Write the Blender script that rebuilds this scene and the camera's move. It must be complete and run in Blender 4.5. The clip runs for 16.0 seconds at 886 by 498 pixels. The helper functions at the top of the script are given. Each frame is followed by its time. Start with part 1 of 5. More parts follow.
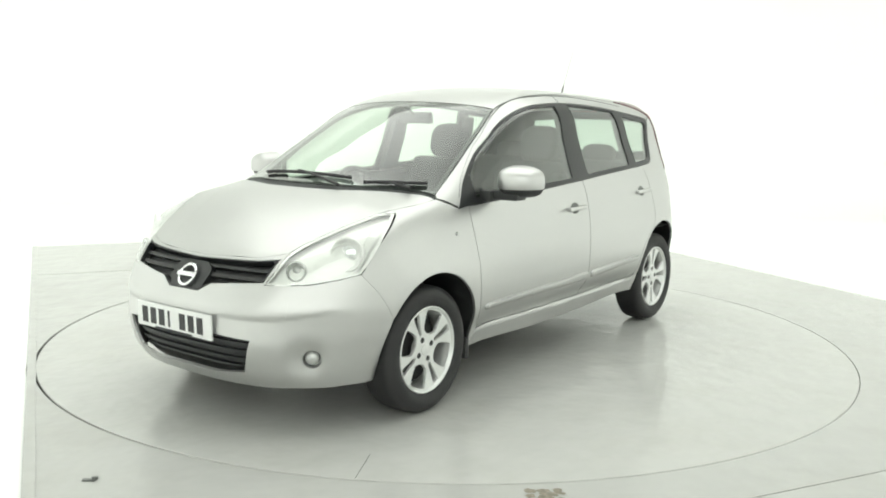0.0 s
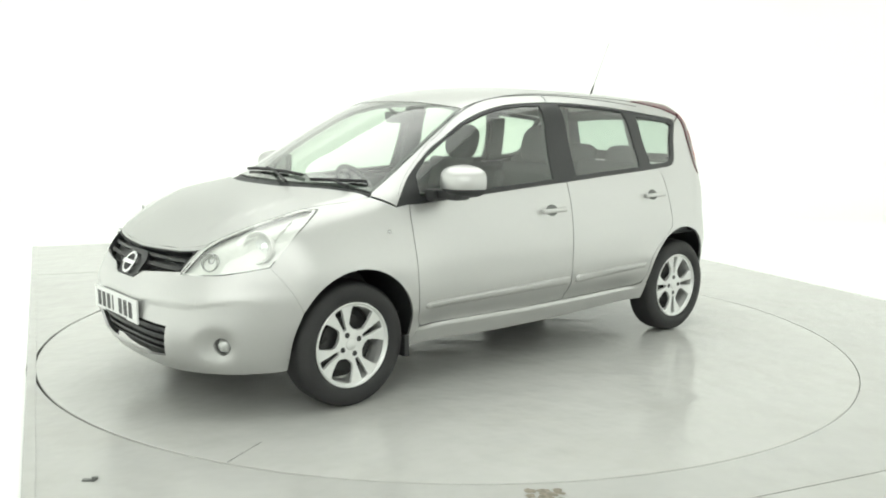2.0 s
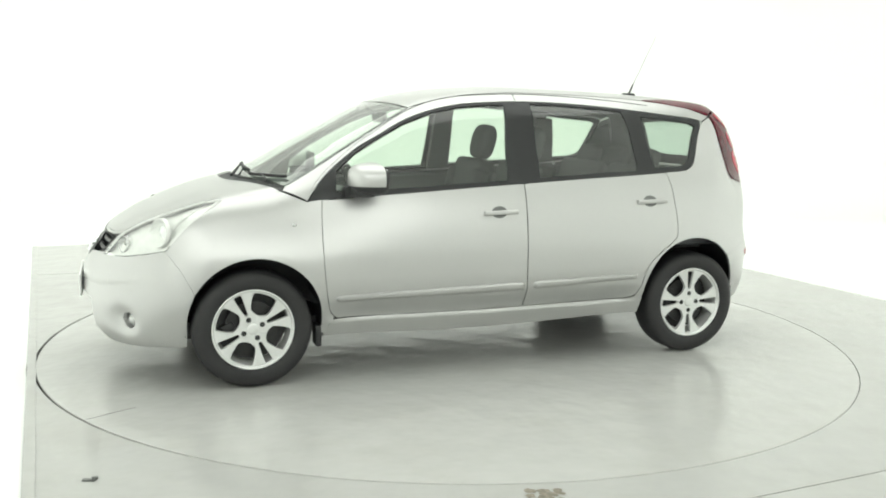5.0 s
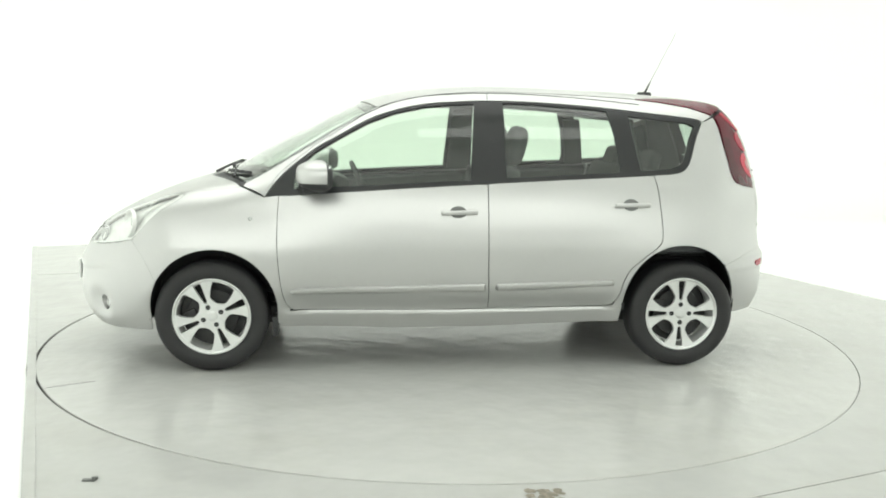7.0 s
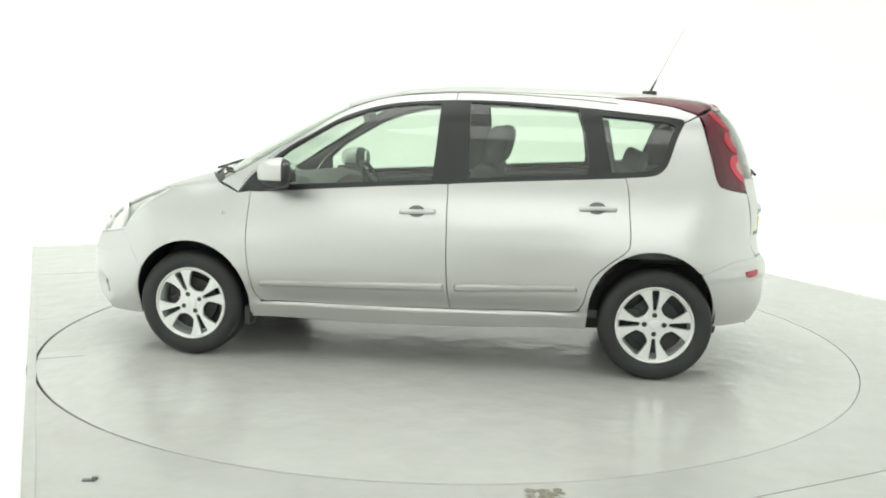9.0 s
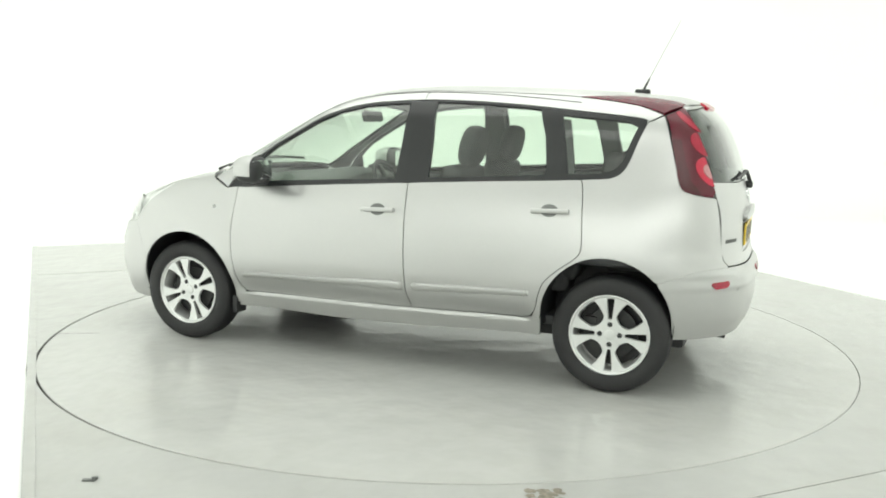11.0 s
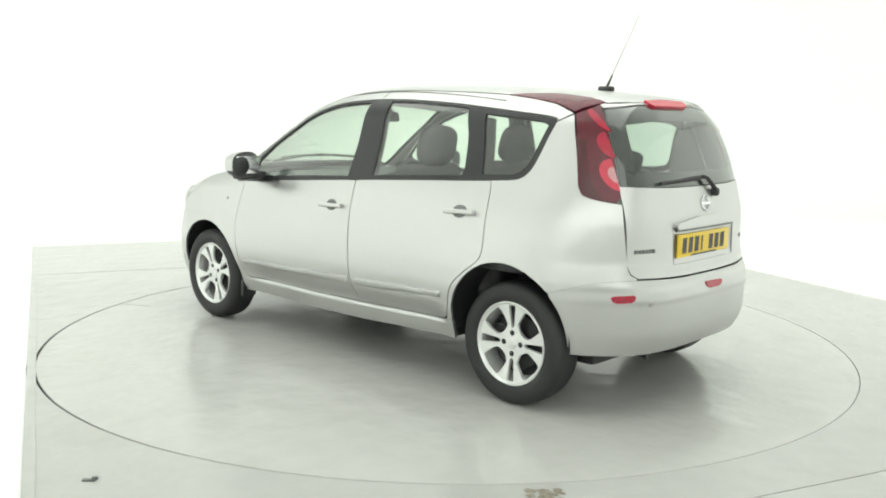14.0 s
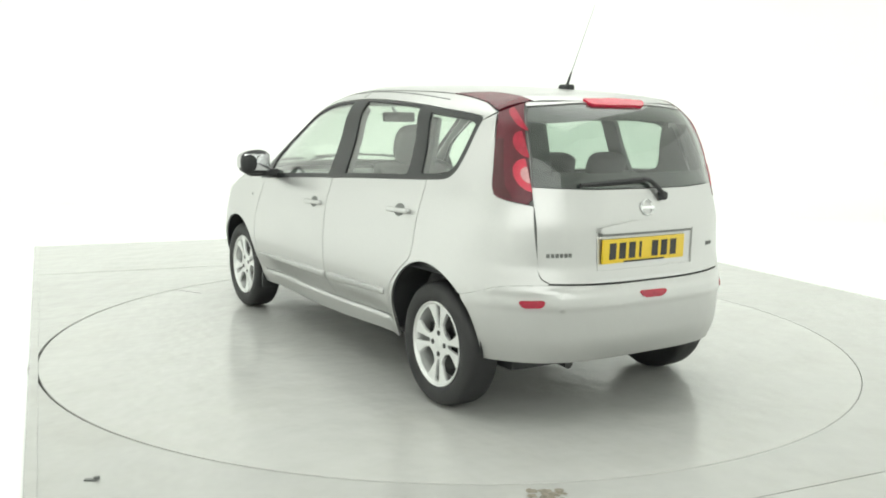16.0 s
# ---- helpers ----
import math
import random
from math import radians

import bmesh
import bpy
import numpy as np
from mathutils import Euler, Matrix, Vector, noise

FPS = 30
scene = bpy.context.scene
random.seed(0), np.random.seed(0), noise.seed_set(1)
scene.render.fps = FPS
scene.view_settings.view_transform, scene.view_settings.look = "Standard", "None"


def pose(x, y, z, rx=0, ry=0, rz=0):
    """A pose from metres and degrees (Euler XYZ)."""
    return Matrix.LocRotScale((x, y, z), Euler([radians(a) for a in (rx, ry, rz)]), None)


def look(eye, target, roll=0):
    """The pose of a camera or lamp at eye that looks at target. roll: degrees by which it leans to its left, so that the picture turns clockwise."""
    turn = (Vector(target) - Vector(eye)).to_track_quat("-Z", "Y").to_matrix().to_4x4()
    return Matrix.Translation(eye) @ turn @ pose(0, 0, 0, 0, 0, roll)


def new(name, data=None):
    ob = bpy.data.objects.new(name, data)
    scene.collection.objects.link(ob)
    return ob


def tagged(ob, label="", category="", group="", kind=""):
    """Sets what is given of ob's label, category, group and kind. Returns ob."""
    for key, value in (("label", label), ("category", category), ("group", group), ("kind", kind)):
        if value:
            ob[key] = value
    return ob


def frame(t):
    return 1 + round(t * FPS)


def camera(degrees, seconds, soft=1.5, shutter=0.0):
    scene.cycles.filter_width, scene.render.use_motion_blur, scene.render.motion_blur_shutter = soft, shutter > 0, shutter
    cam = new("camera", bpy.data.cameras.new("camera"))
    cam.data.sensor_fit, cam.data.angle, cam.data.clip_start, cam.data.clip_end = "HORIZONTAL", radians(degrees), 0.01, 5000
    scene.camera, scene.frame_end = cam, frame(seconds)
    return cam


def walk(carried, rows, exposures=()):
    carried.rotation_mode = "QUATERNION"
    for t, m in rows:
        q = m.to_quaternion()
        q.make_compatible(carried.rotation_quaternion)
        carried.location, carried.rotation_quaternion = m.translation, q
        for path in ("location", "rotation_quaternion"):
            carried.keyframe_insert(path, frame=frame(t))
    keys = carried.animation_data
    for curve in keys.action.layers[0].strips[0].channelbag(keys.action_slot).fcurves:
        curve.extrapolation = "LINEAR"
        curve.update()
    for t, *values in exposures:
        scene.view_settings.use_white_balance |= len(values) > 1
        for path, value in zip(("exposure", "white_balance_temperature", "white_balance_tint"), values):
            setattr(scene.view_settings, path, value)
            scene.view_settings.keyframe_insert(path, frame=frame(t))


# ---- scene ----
# camera: it stands still before the turntable
EYE = Vector((0.0, -5.691, 1.391))
AIM = EYE + Vector((-0.00646, 0.98897, -0.14797)) * 6
cam = camera(52.81, 16.0, soft=1.9)
walk(cam, [(0.0, look(EYE, AIM, 1.007)), (14.5, look(EYE, AIM, 1.007)), (16.0, look(EYE, AIM + Vector((-0.011, 0, 0)), 1.007))])

# light: a white photo studio, lit from a broad ceiling light, with its curved walls washed from above
scene.view_settings.exposure = 0.0
world = bpy.data.worlds.new("studio")
scene.world = world
world.use_nodes = True
world.node_tree.nodes["Background"].inputs[0].default_value = (0.96, 1.0, 0.95, 1)
world.node_tree.nodes["Background"].inputs[1].default_value = 0.1


def area_lamp(name, eye, target, wide, deep, watts, colour=(0.97, 1.0, 0.95)):
    lamp = bpy.data.lights.new(name, "AREA")
    lamp.shape, lamp.size, lamp.size_y, lamp.energy, lamp.color = "RECTANGLE", wide, deep, watts, colour
    ob = new(name, lamp)
    ob.matrix_world = look(eye, target)
    return ob


area_lamp("ceiling_softbox", (0, 0, 4.75), (0, 0.001, 0), 7.0, 6.0, 175)
# unseen fill lamp, added to brighten the car's camera side
area_lamp("front_fill", (0.3, -7.8, 3.3), (0, 0, 0.7), 9.0, 3.2, 130)
# unseen lamps, added so that the cove and its reflections come out white
area_lamp("wall_washer_back", (0, 4.2, 4.7), (0.6, 8.4, 1.8), 9.0, 0.8, 205)
area_lamp("wall_washer_side", (-4.9, -1.5, 4.7), (-8.4, -1.5, 1.8), 13.0, 0.8, 330)
area_lamp("wall_washer_side", (5.2, -1.5, 4.7), (8.4, -1.5, 1.8), 13.0, 0.8, 250)

# ---- materials ----


def material(name, colour, rough=0.5, metal=0.0, coat=0.0, vary=0.06, size=8.0, bump=0.0, bump_size=60.0, ior=1.5):
    """A surface with colour variation at two scales, uneven gloss and fine relief."""
    m = bpy.data.materials.new(name)
    m.use_nodes = True
    nodes, links = m.node_tree.nodes, m.node_tree.links
    b = nodes["Principled BSDF"]
    b.inputs["Metallic"].default_value = metal
    b.inputs["IOR"].default_value = ior
    b.inputs["Coat Weight"].default_value = coat
    b.inputs["Coat Roughness"].default_value = 0.2
    where = nodes.new("ShaderNodeTexCoord")
    big, fine = nodes.new("ShaderNodeTexNoise"), nodes.new("ShaderNodeTexNoise")
    big.inputs["Scale"].default_value, fine.inputs["Scale"].default_value = size, bump_size
    big.inputs["Detail"].default_value = 4
    for n in (big, fine):
        links.new(where.outputs["Object"], n.inputs["Vector"])
    both = nodes.new("ShaderNodeMath")
    both.operation = "ADD"
    links.new(big.outputs["Fac"], both.inputs[0])
    links.new(fine.outputs["Fac"], both.inputs[1])
    tone = nodes.new("ShaderNodeMapRange")
    tone.inputs["From Min"].default_value, tone.inputs["From Max"].default_value = 0.6, 1.4
    tone.inputs["To Min"].default_value, tone.inputs["To Max"].default_value = 1 - vary, 1 + vary
    links.new(both.outputs[0], tone.inputs["Value"])
    mul = nodes.new("ShaderNodeVectorMath")
    mul.operation = "SCALE"
    mul.inputs[0].default_value = colour
    links.new(tone.outputs[0], mul.inputs["Scale"])
    links.new(mul.outputs[0], b.inputs["Base Color"])
    gloss = nodes.new("ShaderNodeMapRange")
    gloss.inputs["To Min"].default_value, gloss.inputs["To Max"].default_value = rough * 0.8, min(1, rough * 1.2)
    links.new(big.outputs["Fac"], gloss.inputs["Value"])
    links.new(gloss.outputs[0], b.inputs["Roughness"])
    if bump:
        relief = nodes.new("ShaderNodeBump")
        relief.inputs["Strength"].default_value, relief.inputs["Distance"].default_value = bump, 0.002
        links.new(fine.outputs["Fac"], relief.inputs["Height"])
        links.new(relief.outputs[0], b.inputs["Normal"])
    return m


def glass(name, tint, gloss=1.0):
    """Thin pane: light passes straight, tinted, and the surface mirrors by its angle."""
    m = bpy.data.materials.new(name)
    m.use_nodes = True
    nodes, links = m.node_tree.nodes, m.node_tree.links
    nodes.remove(nodes["Principled BSDF"])
    clear, shine, mix, edge, power = (nodes.new("ShaderNode" + k) for k in ("BsdfTransparent", "BsdfGlossy", "MixShader", "LayerWeight", "Math"))
    clear.inputs["Color"].default_value = (*tint, 1)
    shine.inputs["Roughness"].default_value = 0.03
    shine.inputs["Color"].default_value = (gloss, gloss, gloss, 1)
    edge.inputs["Blend"].default_value = 0.5
    power.operation = "POWER"
    power.inputs[1].default_value = 3.2
    links.new(edge.outputs["Facing"], power.inputs[0])
    base = nodes.new("ShaderNodeMath")
    base.operation, base.use_clamp = "MULTIPLY_ADD", True
    base.inputs[1].default_value, base.inputs[2].default_value = 0.9, 0.09
    links.new(power.outputs[0], base.inputs[0])
    links.new(base.outputs[0], mix.inputs[0])
    links.new(clear.outputs[0], mix.inputs[1])
    links.new(shine.outputs[0], mix.inputs[2])
    links.new(mix.outputs[0], nodes["Material Output"].inputs["Surface"])
    return m


PAINT = material("silver_paint", (0.535, 0.536, 0.531), 0.36, 0.92, 0.5, 0.012, 1.0)
BLACK = material("black_gloss_trim", (0.016, 0.017, 0.018), 0.36, 0.0, 0.0, 0.1, 5)
PLASTIC = material("black_plastic", (0.025, 0.026, 0.027), 0.55, 0.0, 0.0, 0.15, 12, 0.25, 300)
RUBBER = material("tyre_rubber", (0.02, 0.02, 0.021), 0.62, 0.0, 0.0, 0.2, 14, 0.3, 260)
ALLOY = material("silver_alloy", (0.74, 0.75, 0.74), 0.35, 0.55, 0.6, 0.03, 20)
CHROME = material("chrome", (0.80, 0.81, 0.82), 0.10, 1.0, 0.0, 0.02, 20)
STEEL = material("brake_steel", (0.05, 0.05, 0.05), 0.5, 0.6, 0.0, 0.15, 30)
CLOTH = material("seat_cloth", (0.075, 0.077, 0.078), 0.9, 0.0, 0.0, 0.2, 30, 0.5, 400)
TRIM = material("interior_plastic", (0.10, 0.104, 0.105), 0.6, 0.0, 0.0, 0.1, 10, 0.3, 300)
PALE = material("pale_headlining", (0.42, 0.43, 0.42), 0.85, 0.0, 0.0, 0.05, 10, 0.2, 300)
RED = material("red_lamp_plastic", (0.105, 0.008, 0.019), 0.22, 0.0, 0.1, 0.12, 16)
# plain grey for small parts, and shade painted into recess, joint and strip
CUPGREY = material("grey_and_painted_shade", (0.17, 0.175, 0.17), 0.5, 0.3)
REDLIT = material("bright_red_lamp_plastic", (0.56, 0.02, 0.055), 0.2, 0.0, 0.3, 0.1, 16)
DARKRED = material("shade_painted_lamp_plastic", (0.07, 0.008, 0.014), 0.2, 0.0, 0.3, 0.12, 16)
REFLECTOR = material("lamp_reflector", (0.80, 0.81, 0.79), 0.36, 0.25, 0.0, 0.06, 25)
WHITEPLATE = material("white_plate", (0.80, 0.81, 0.80), 0.4, 0.0, 0.3, 0.03, 10)
YELLOWPLATE = material("yellow_plate", (0.80, 0.56, 0.03), 0.4, 0.0, 0.3, 0.04, 10)
PLATEINK = material("plate_black", (0.02, 0.02, 0.022), 0.4)
CLEAR = glass("green_tinted_glass", (0.79, 0.88, 0.80))
REARCLEAR = glass("grey_tinted_glass", (0.57, 0.66, 0.60))
LENS = glass("clear_lens", (0.95, 0.96, 0.95))
WALLWHITE = material("white_studio_paint", (0.86, 0.87, 0.85), 0.8, 0.0, 0.0, 0.015, 0.6, 0.1, 40)


MIDRED = material("mid_red_lamp_plastic", (0.38, 0.016, 0.042), 0.2, 0.0, 0.2, 0.15, 30)
HEADBOWL = material("rippled_lamp_reflector", (0.84, 0.85, 0.83), 0.36, 0.35, 0.0, 0.06, 25, 1.0, 30)
FOGGLASS = material("fog_lamp_glass", (0.52, 0.53, 0.52), 0.16, 0.6, 0.3, 0.1, 40)
LAMPCORE = material("rosy_lamp_plastic", (0.50, 0.24, 0.25), 0.2, 0.2, 0.3, 0.15, 30)


def floor_paint(name, colour, size, rough):
    """Worn satin floor paint: broad cloudy patches, scuffs, faint waves."""
    m = material(name, colour, rough, 0.0, 0.0, 0.035, size, 0.0, 7, 1.46)
    nodes, links = m.node_tree.nodes, m.node_tree.links
    b = nodes["Principled BSDF"]
    where = nodes["Texture Coordinate"]
    wave, scuff = nodes.new("ShaderNodeTexNoise"), nodes.new("ShaderNodeTexNoise")
    wave.inputs["Scale"].default_value, scuff.inputs["Scale"].default_value = 5.0, 1.6
    scuff.inputs["Detail"].default_value = 5
    scuff.inputs["Roughness"].default_value = 0.7
    for n in (wave, scuff):
        links.new(where.outputs["Object"], n.inputs["Vector"])
    relief = nodes.new("ShaderNodeBump")
    relief.inputs["Strength"].default_value, relief.inputs["Distance"].default_value = 0.6, 0.012
    links.new(wave.outputs["Fac"], relief.inputs["Height"])
    links.new(relief.outputs[0], b.inputs["Normal"])
    gloss = nodes.new("ShaderNodeMapRange")
    gloss.inputs["From Min"].default_value, gloss.inputs["From Max"].default_value = 0.1, 0.9
    gloss.inputs["To Min"].default_value, gloss.inputs["To Max"].default_value = rough * 0.7, rough * 1.3
    links.new(scuff.outputs["Fac"], gloss.inputs["Value"])
    links.new(gloss.outputs[0], b.inputs["Roughness"])
    soil, blend = nodes.new("ShaderNodeMapRange"), nodes.new("ShaderNodeMix")
    soil.inputs["From Min"].default_value, soil.inputs["From Max"].default_value, soil.inputs["To Max"].default_value = 0.48, 0.90, 0.6
    links.new(scuff.outputs["Fac"], soil.inputs["Value"])
    blend.data_type, blend.blend_type = "RGBA", "MULTIPLY"
    clean = b.inputs["Base Color"].links[0].from_socket
    links.new(soil.outputs[0], blend.inputs["Factor"])
    links.new(clean, blend.inputs["A"])
    blend.inputs["B"].default_value = (0.84, 0.82, 0.77, 1)
    links.new(blend.outputs["Result"], b.inputs["Base Color"])
    return m


TABLEPAINT = floor_paint("grey_turntable_paint", (0.525, 0.528, 0.508), 1.2, 0.19)
FLOORPAINT = floor_paint("grey_floor_paint", (0.482, 0.485, 0.467), 0.9, 0.18)
GAPDARK = material("gap_fill", (0.02, 0.02, 0.018), 0.9)
STAIN = material("brown_stain", (0.25, 0.225, 0.18), 0.7, 0, 0, 0.4, 40)

# ---- helpers for meshes ----


def part(name, bm, mat, parent=None, label="", smooth=True):
    mesh = bpy.data.meshes.new(name)
    bm.to_mesh(mesh)
    bm.free()
    mesh.materials.append(mat)
    if smooth:
        mesh.polygons.foreach_set("use_smooth", [True] * len(mesh.polygons))
        mesh.set_sharp_from_angle(angle=radians(38))
    ob = new(name, mesh)
    ob.parent = parent
    return tagged(ob, label)


def again(ob, name, m, parent, label=""):
    """A second object on the same mesh, at pose m."""
    other = new(name, ob.data)
    other.parent = parent
    other.matrix_basis = m
    return tagged(other, label)


def box(size, at=(0, 0, 0), bevel=0.0, bm=None, turn=None, segments=2):
    """A bevelled block, added to bm."""
    made = bmesh.new()
    bmesh.ops.create_cube(made, size=1, matrix=Matrix.Diagonal((*size, 1)))
    if bevel:
        bmesh.ops.bevel(made, geom=made.edges[:], offset=bevel, segments=segments, affect="EDGES", profile=0.6)
    bmesh.ops.transform(made, matrix=Matrix.Translation(at) @ (turn or Matrix()), verts=made.verts[:])
    return join(bm, made)


def join(bm, made):
    if bm is None:
        return made
    mesh = bpy.data.meshes.new("joined")
    made.to_mesh(mesh)
    made.free()
    bm.from_mesh(mesh)
    bpy.data.meshes.remove(mesh)
    return bm


def lathe(profile, steps=64, bm=None, closed=False):
    """A profile of (radius, along) turned about the y axis."""
    bm = bm or bmesh.new()
    rings = [[bm.verts.new((r * math.cos(a), s, r * math.sin(a))) for a in (2 * math.pi * i / steps for i in range(steps))] for r, s in profile]
    pairs = list(zip(rings, rings[1:])) + ([(rings[-1], rings[0])] if closed else [])
    for p, q in pairs:
        for i in range(steps):
            j = (i + 1) % steps
            bm.faces.new((p[i], p[j], q[j], q[i]))
    bmesh.ops.recalc_face_normals(bm, faces=bm.faces[:])
    return bm


def tube(points, radius, steps=8, bm=None, taper=1.0):
    """A round rod along points."""
    bm = bm or bmesh.new()
    pts = [Vector(p) for p in points]
    rings = []
    for i, p in enumerate(pts):
        way = (pts[min(i + 1, len(pts) - 1)] - pts[max(i - 1, 0)]).normalized()
        side = way.orthogonal().normalized() if not rings else (side - way * side.dot(way)).normalized()
        up = way.cross(side)
        r = radius * (1 + (taper - 1) * i / max(1, len(pts) - 1))
        rings.append([bm.verts.new(p + (side * math.cos(a) + up * math.sin(a)) * r) for a in (2 * math.pi * k / steps for k in range(steps))])
    for p, q in zip(rings, rings[1:]):
        for k in range(steps):
            bm.faces.new((p[k], p[(k + 1) % steps], q[(k + 1) % steps], q[k]))
    bm.faces.new(rings[0])
    bm.faces.new(rings[-1])
    bmesh.ops.recalc_face_normals(bm, faces=bm.faces[:])
    return bm

# ---- the car's outer skin ----


def curve(*pts):
    """A smooth monotone curve through (position, value) pairs."""
    px = np.array([a for a, _ in pts], float)
    py = np.array([b for _, b in pts], float)
    h = np.diff(px)
    s = np.diff(py) / h
    m = np.empty(len(px))
    m[0], m[-1] = s[0], s[-1]
    for i in range(1, len(px) - 1):
        m[i] = 0 if s[i - 1] * s[i] <= 0 else 3 * (h[i - 1] + h[i]) / ((2 * h[i] + h[i - 1]) / s[i - 1] + (h[i] + 2 * h[i - 1]) / s[i])

    def at(x):
        x = np.asarray(x, float)
        i = np.clip(np.searchsorted(px, x) - 1, 0, len(px) - 2)
        u = (x - px[i]) / h[i]
        inside = (py[i] * (1 + 2 * u) + m[i] * h[i] * u) * (1 - u) ** 2 + (py[i + 1] * (3 - 2 * u) - m[i + 1] * h[i] * (1 - u)) * u ** 2
        return np.where(u < 0, py[i] + m[i] * (x - px[i]), np.where(u > 1, py[i + 1] + m[i + 1] * (x - px[i + 1]), inside))
    return at


TOP = curve((-2.2, 1.40), (-1.66, 1.494), (-1.3, 1.532), (-0.8, 1.558), (-0.25, 1.569), (0.1, 1.550), (0.35, 1.511), (0.55, 1.450),
            (0.75, 1.352), (1.05, 1.19), (1.3, 1.050), (1.42, 1.010), (1.55, 0.968), (1.7, 0.910), (1.85, 0.838), (1.98, 0.760), (2.1, 0.66), (2.3, 0.45))
WIDE = curve((0.1, 0.70), (0.25, 0.762), (0.36, 0.803), (0.46, 0.833), (0.56, 0.846), (0.66, 0.848), (0.78, 0.840), (0.9, 0.820), (1.0, 0.79), (1.08, 0.755), (1.25, 0.695), (1.4, 0.655), (1.5, 0.605), (1.7, 0.48))
PLAN = curve((-2.1, 0.84), (-1.8, 0.905), (-1.6, 0.945), (-1.3, 0.970), (-0.85, 0.985), (-0.2, 1.0), (0.3, 0.992), (0.85, 0.970), (1.3, 0.965), (1.6, 0.94), (1.9, 0.88), (2.2, 0.8))
NOSE = curve((0.1, 1.90), (0.2, 2.015), (0.3, 2.085), (0.45, 2.115), (0.55, 2.110), (0.62, 2.085), (0.7, 2.055), (0.8, 2.02), (1.0, 1.95))
TAIL = curve((0.15, -1.79), (0.3, -1.885), (0.42, -1.915), (0.55, -1.920), (0.67, -1.905), (0.75, -1.890), (0.9, -1.885), (1.05, -1.855), (1.2, -1.81), (1.35, -1.745), (1.5, -1.66), (1.7, -1.54))


def step(x, a, b):
    u = np.clip((x - a) / (b - a), 0, 1)
    return u * u * (3 - 2 * u)


def smax(a, b, k):
    h = np.maximum(k - np.abs(a - b), 0) / k
    return np.maximum(a, b) + h * h * k / 4


def field(p):
    """Signed height over the car's outer skin: below nought inside."""
    x, y, z = p[..., 0], np.abs(p[..., 1]), p[..., 2]
    xe = x + 0.42 * y * y * step(x, -0.3, 0.5) * (1 - 0.75 * step(x, 1.12, 1.5))
    top = (z - TOP(xe) + (0.10 - 0.05 * step(x, 0.2, 0.7)) * y * y) * 0.9
    top = top - 0.003 * (1 - step(y, 0.575 - 0.42 * (x - 1.2), 0.615 - 0.42 * (x - 1.2))) * step(x, 1.28, 1.55)
    upper = 1 - 0.055 * step(x, 0.35, 1.15) * step(z, 0.62, 0.97) - 0.035 * step(-x, 0.6, 1.6) * step(z, 0.62, 1.36)
    flare = 0
    for wx in (1.3, -1.3):
        r = np.hypot(x - wx, z - 0.31)
        flare = flare + 0.014 * np.exp(-((r - 0.35) / np.where(r < 0.35, 0.07, 0.19)) ** 2)
    kick = 0.333 - 0.018 * np.clip(x, -0.85, 0.0)
    side = y - WIDE(z) * PLAN(x) * upper - flare + (0.036 * step(-z, -0.460, -0.335) - 0.013 * step(kick - z, -0.002, 0.022)) * step(x, -0.95, -0.80) * (1 - step(x, 0.74, 1.02))
    crease = 0.530 + 0.030 * step(y, 0.50, 0.72)
    nose = x - NOSE(z) + 0.95 * y ** 3.4 + 0.008 * step(crease - z, -0.010, 0.010) * step(z, 0.40, 0.51) * step(y, 0.20, 0.32) * (1 - step(y, 0.60, 0.74))
    ledge = 0.034 * step(-z, -0.665, -0.600) * step(z, 0.2, 0.4) * (1 - 0.85 * step(y, 0.40, 0.68))
    tail = TAIL(z) - ledge + 0.61 * y ** 3.5 - x + 0.010 * step(-z, -0.552, -0.536) - 0.004 * step(z, 0.612, 0.626)
    dish = 0.042 * np.exp(-(((x - 1.922) ** 2 + (y - 0.612) ** 2 + (z - 0.352) ** 2) / 0.0058) ** 1.5)
    return dish + smax(smax(top, side, 0.15 - 0.06 * step(x, 0.5, 1.2)), smax(nose, tail, 0.05), 0.10 + 0.13 * step(-x, 0.5, 1.2) * (1 - 0.6 * step(z, 1.0, 1.4)))


def cast(origin, way, reach=2.6):
    """Where rays from origin along way first meet the skin."""
    o, w = np.broadcast_arrays(np.asarray(origin, float), np.asarray(way, float))
    s = np.linspace(0, reach, 130)
    f = field(o[..., None, :] + w[..., None, :] * s[:, None])
    i = np.where((f < 0).any(axis=-1), np.maximum(np.argmax(f < 0, axis=-1), 1), np.argmin(f, axis=-1) + 1)
    i = np.minimum(i, len(s) - 1)
    a, b = s[i - 1], s[i]
    for _ in range(22):
        m = (a + b) / 2
        inside = field(o + w * m[..., None]) < 0
        a, b = np.where(inside, a, m), np.where(inside, m, b)
    return o + w * a[..., None]


def upright(p):
    """Outward normals of the skin."""
    g = np.stack([field(p + e) - field(p - e) for e in np.eye(3) * 0.004], -1)
    return g / np.maximum(np.linalg.norm(g, axis=-1, keepdims=True), 1e-9)


SIDE, FRONT, BACK, DOWN = (0, -1, 0), (-1, 0, 0), (1, 0, 0), (0, 0, -1)


def on_side(*pts):
    return cast([(x, 1.3, z) for x, z in pts], SIDE)


def on_front(*pts):
    return cast([(2.6, y, z) for y, z in pts], FRONT)


def on_back(*pts):
    return cast([(-2.6, y, z) for y, z in pts], BACK)


def on_top(*pts):
    return cast([(x, y, 2.2) for x, y in pts], DOWN)


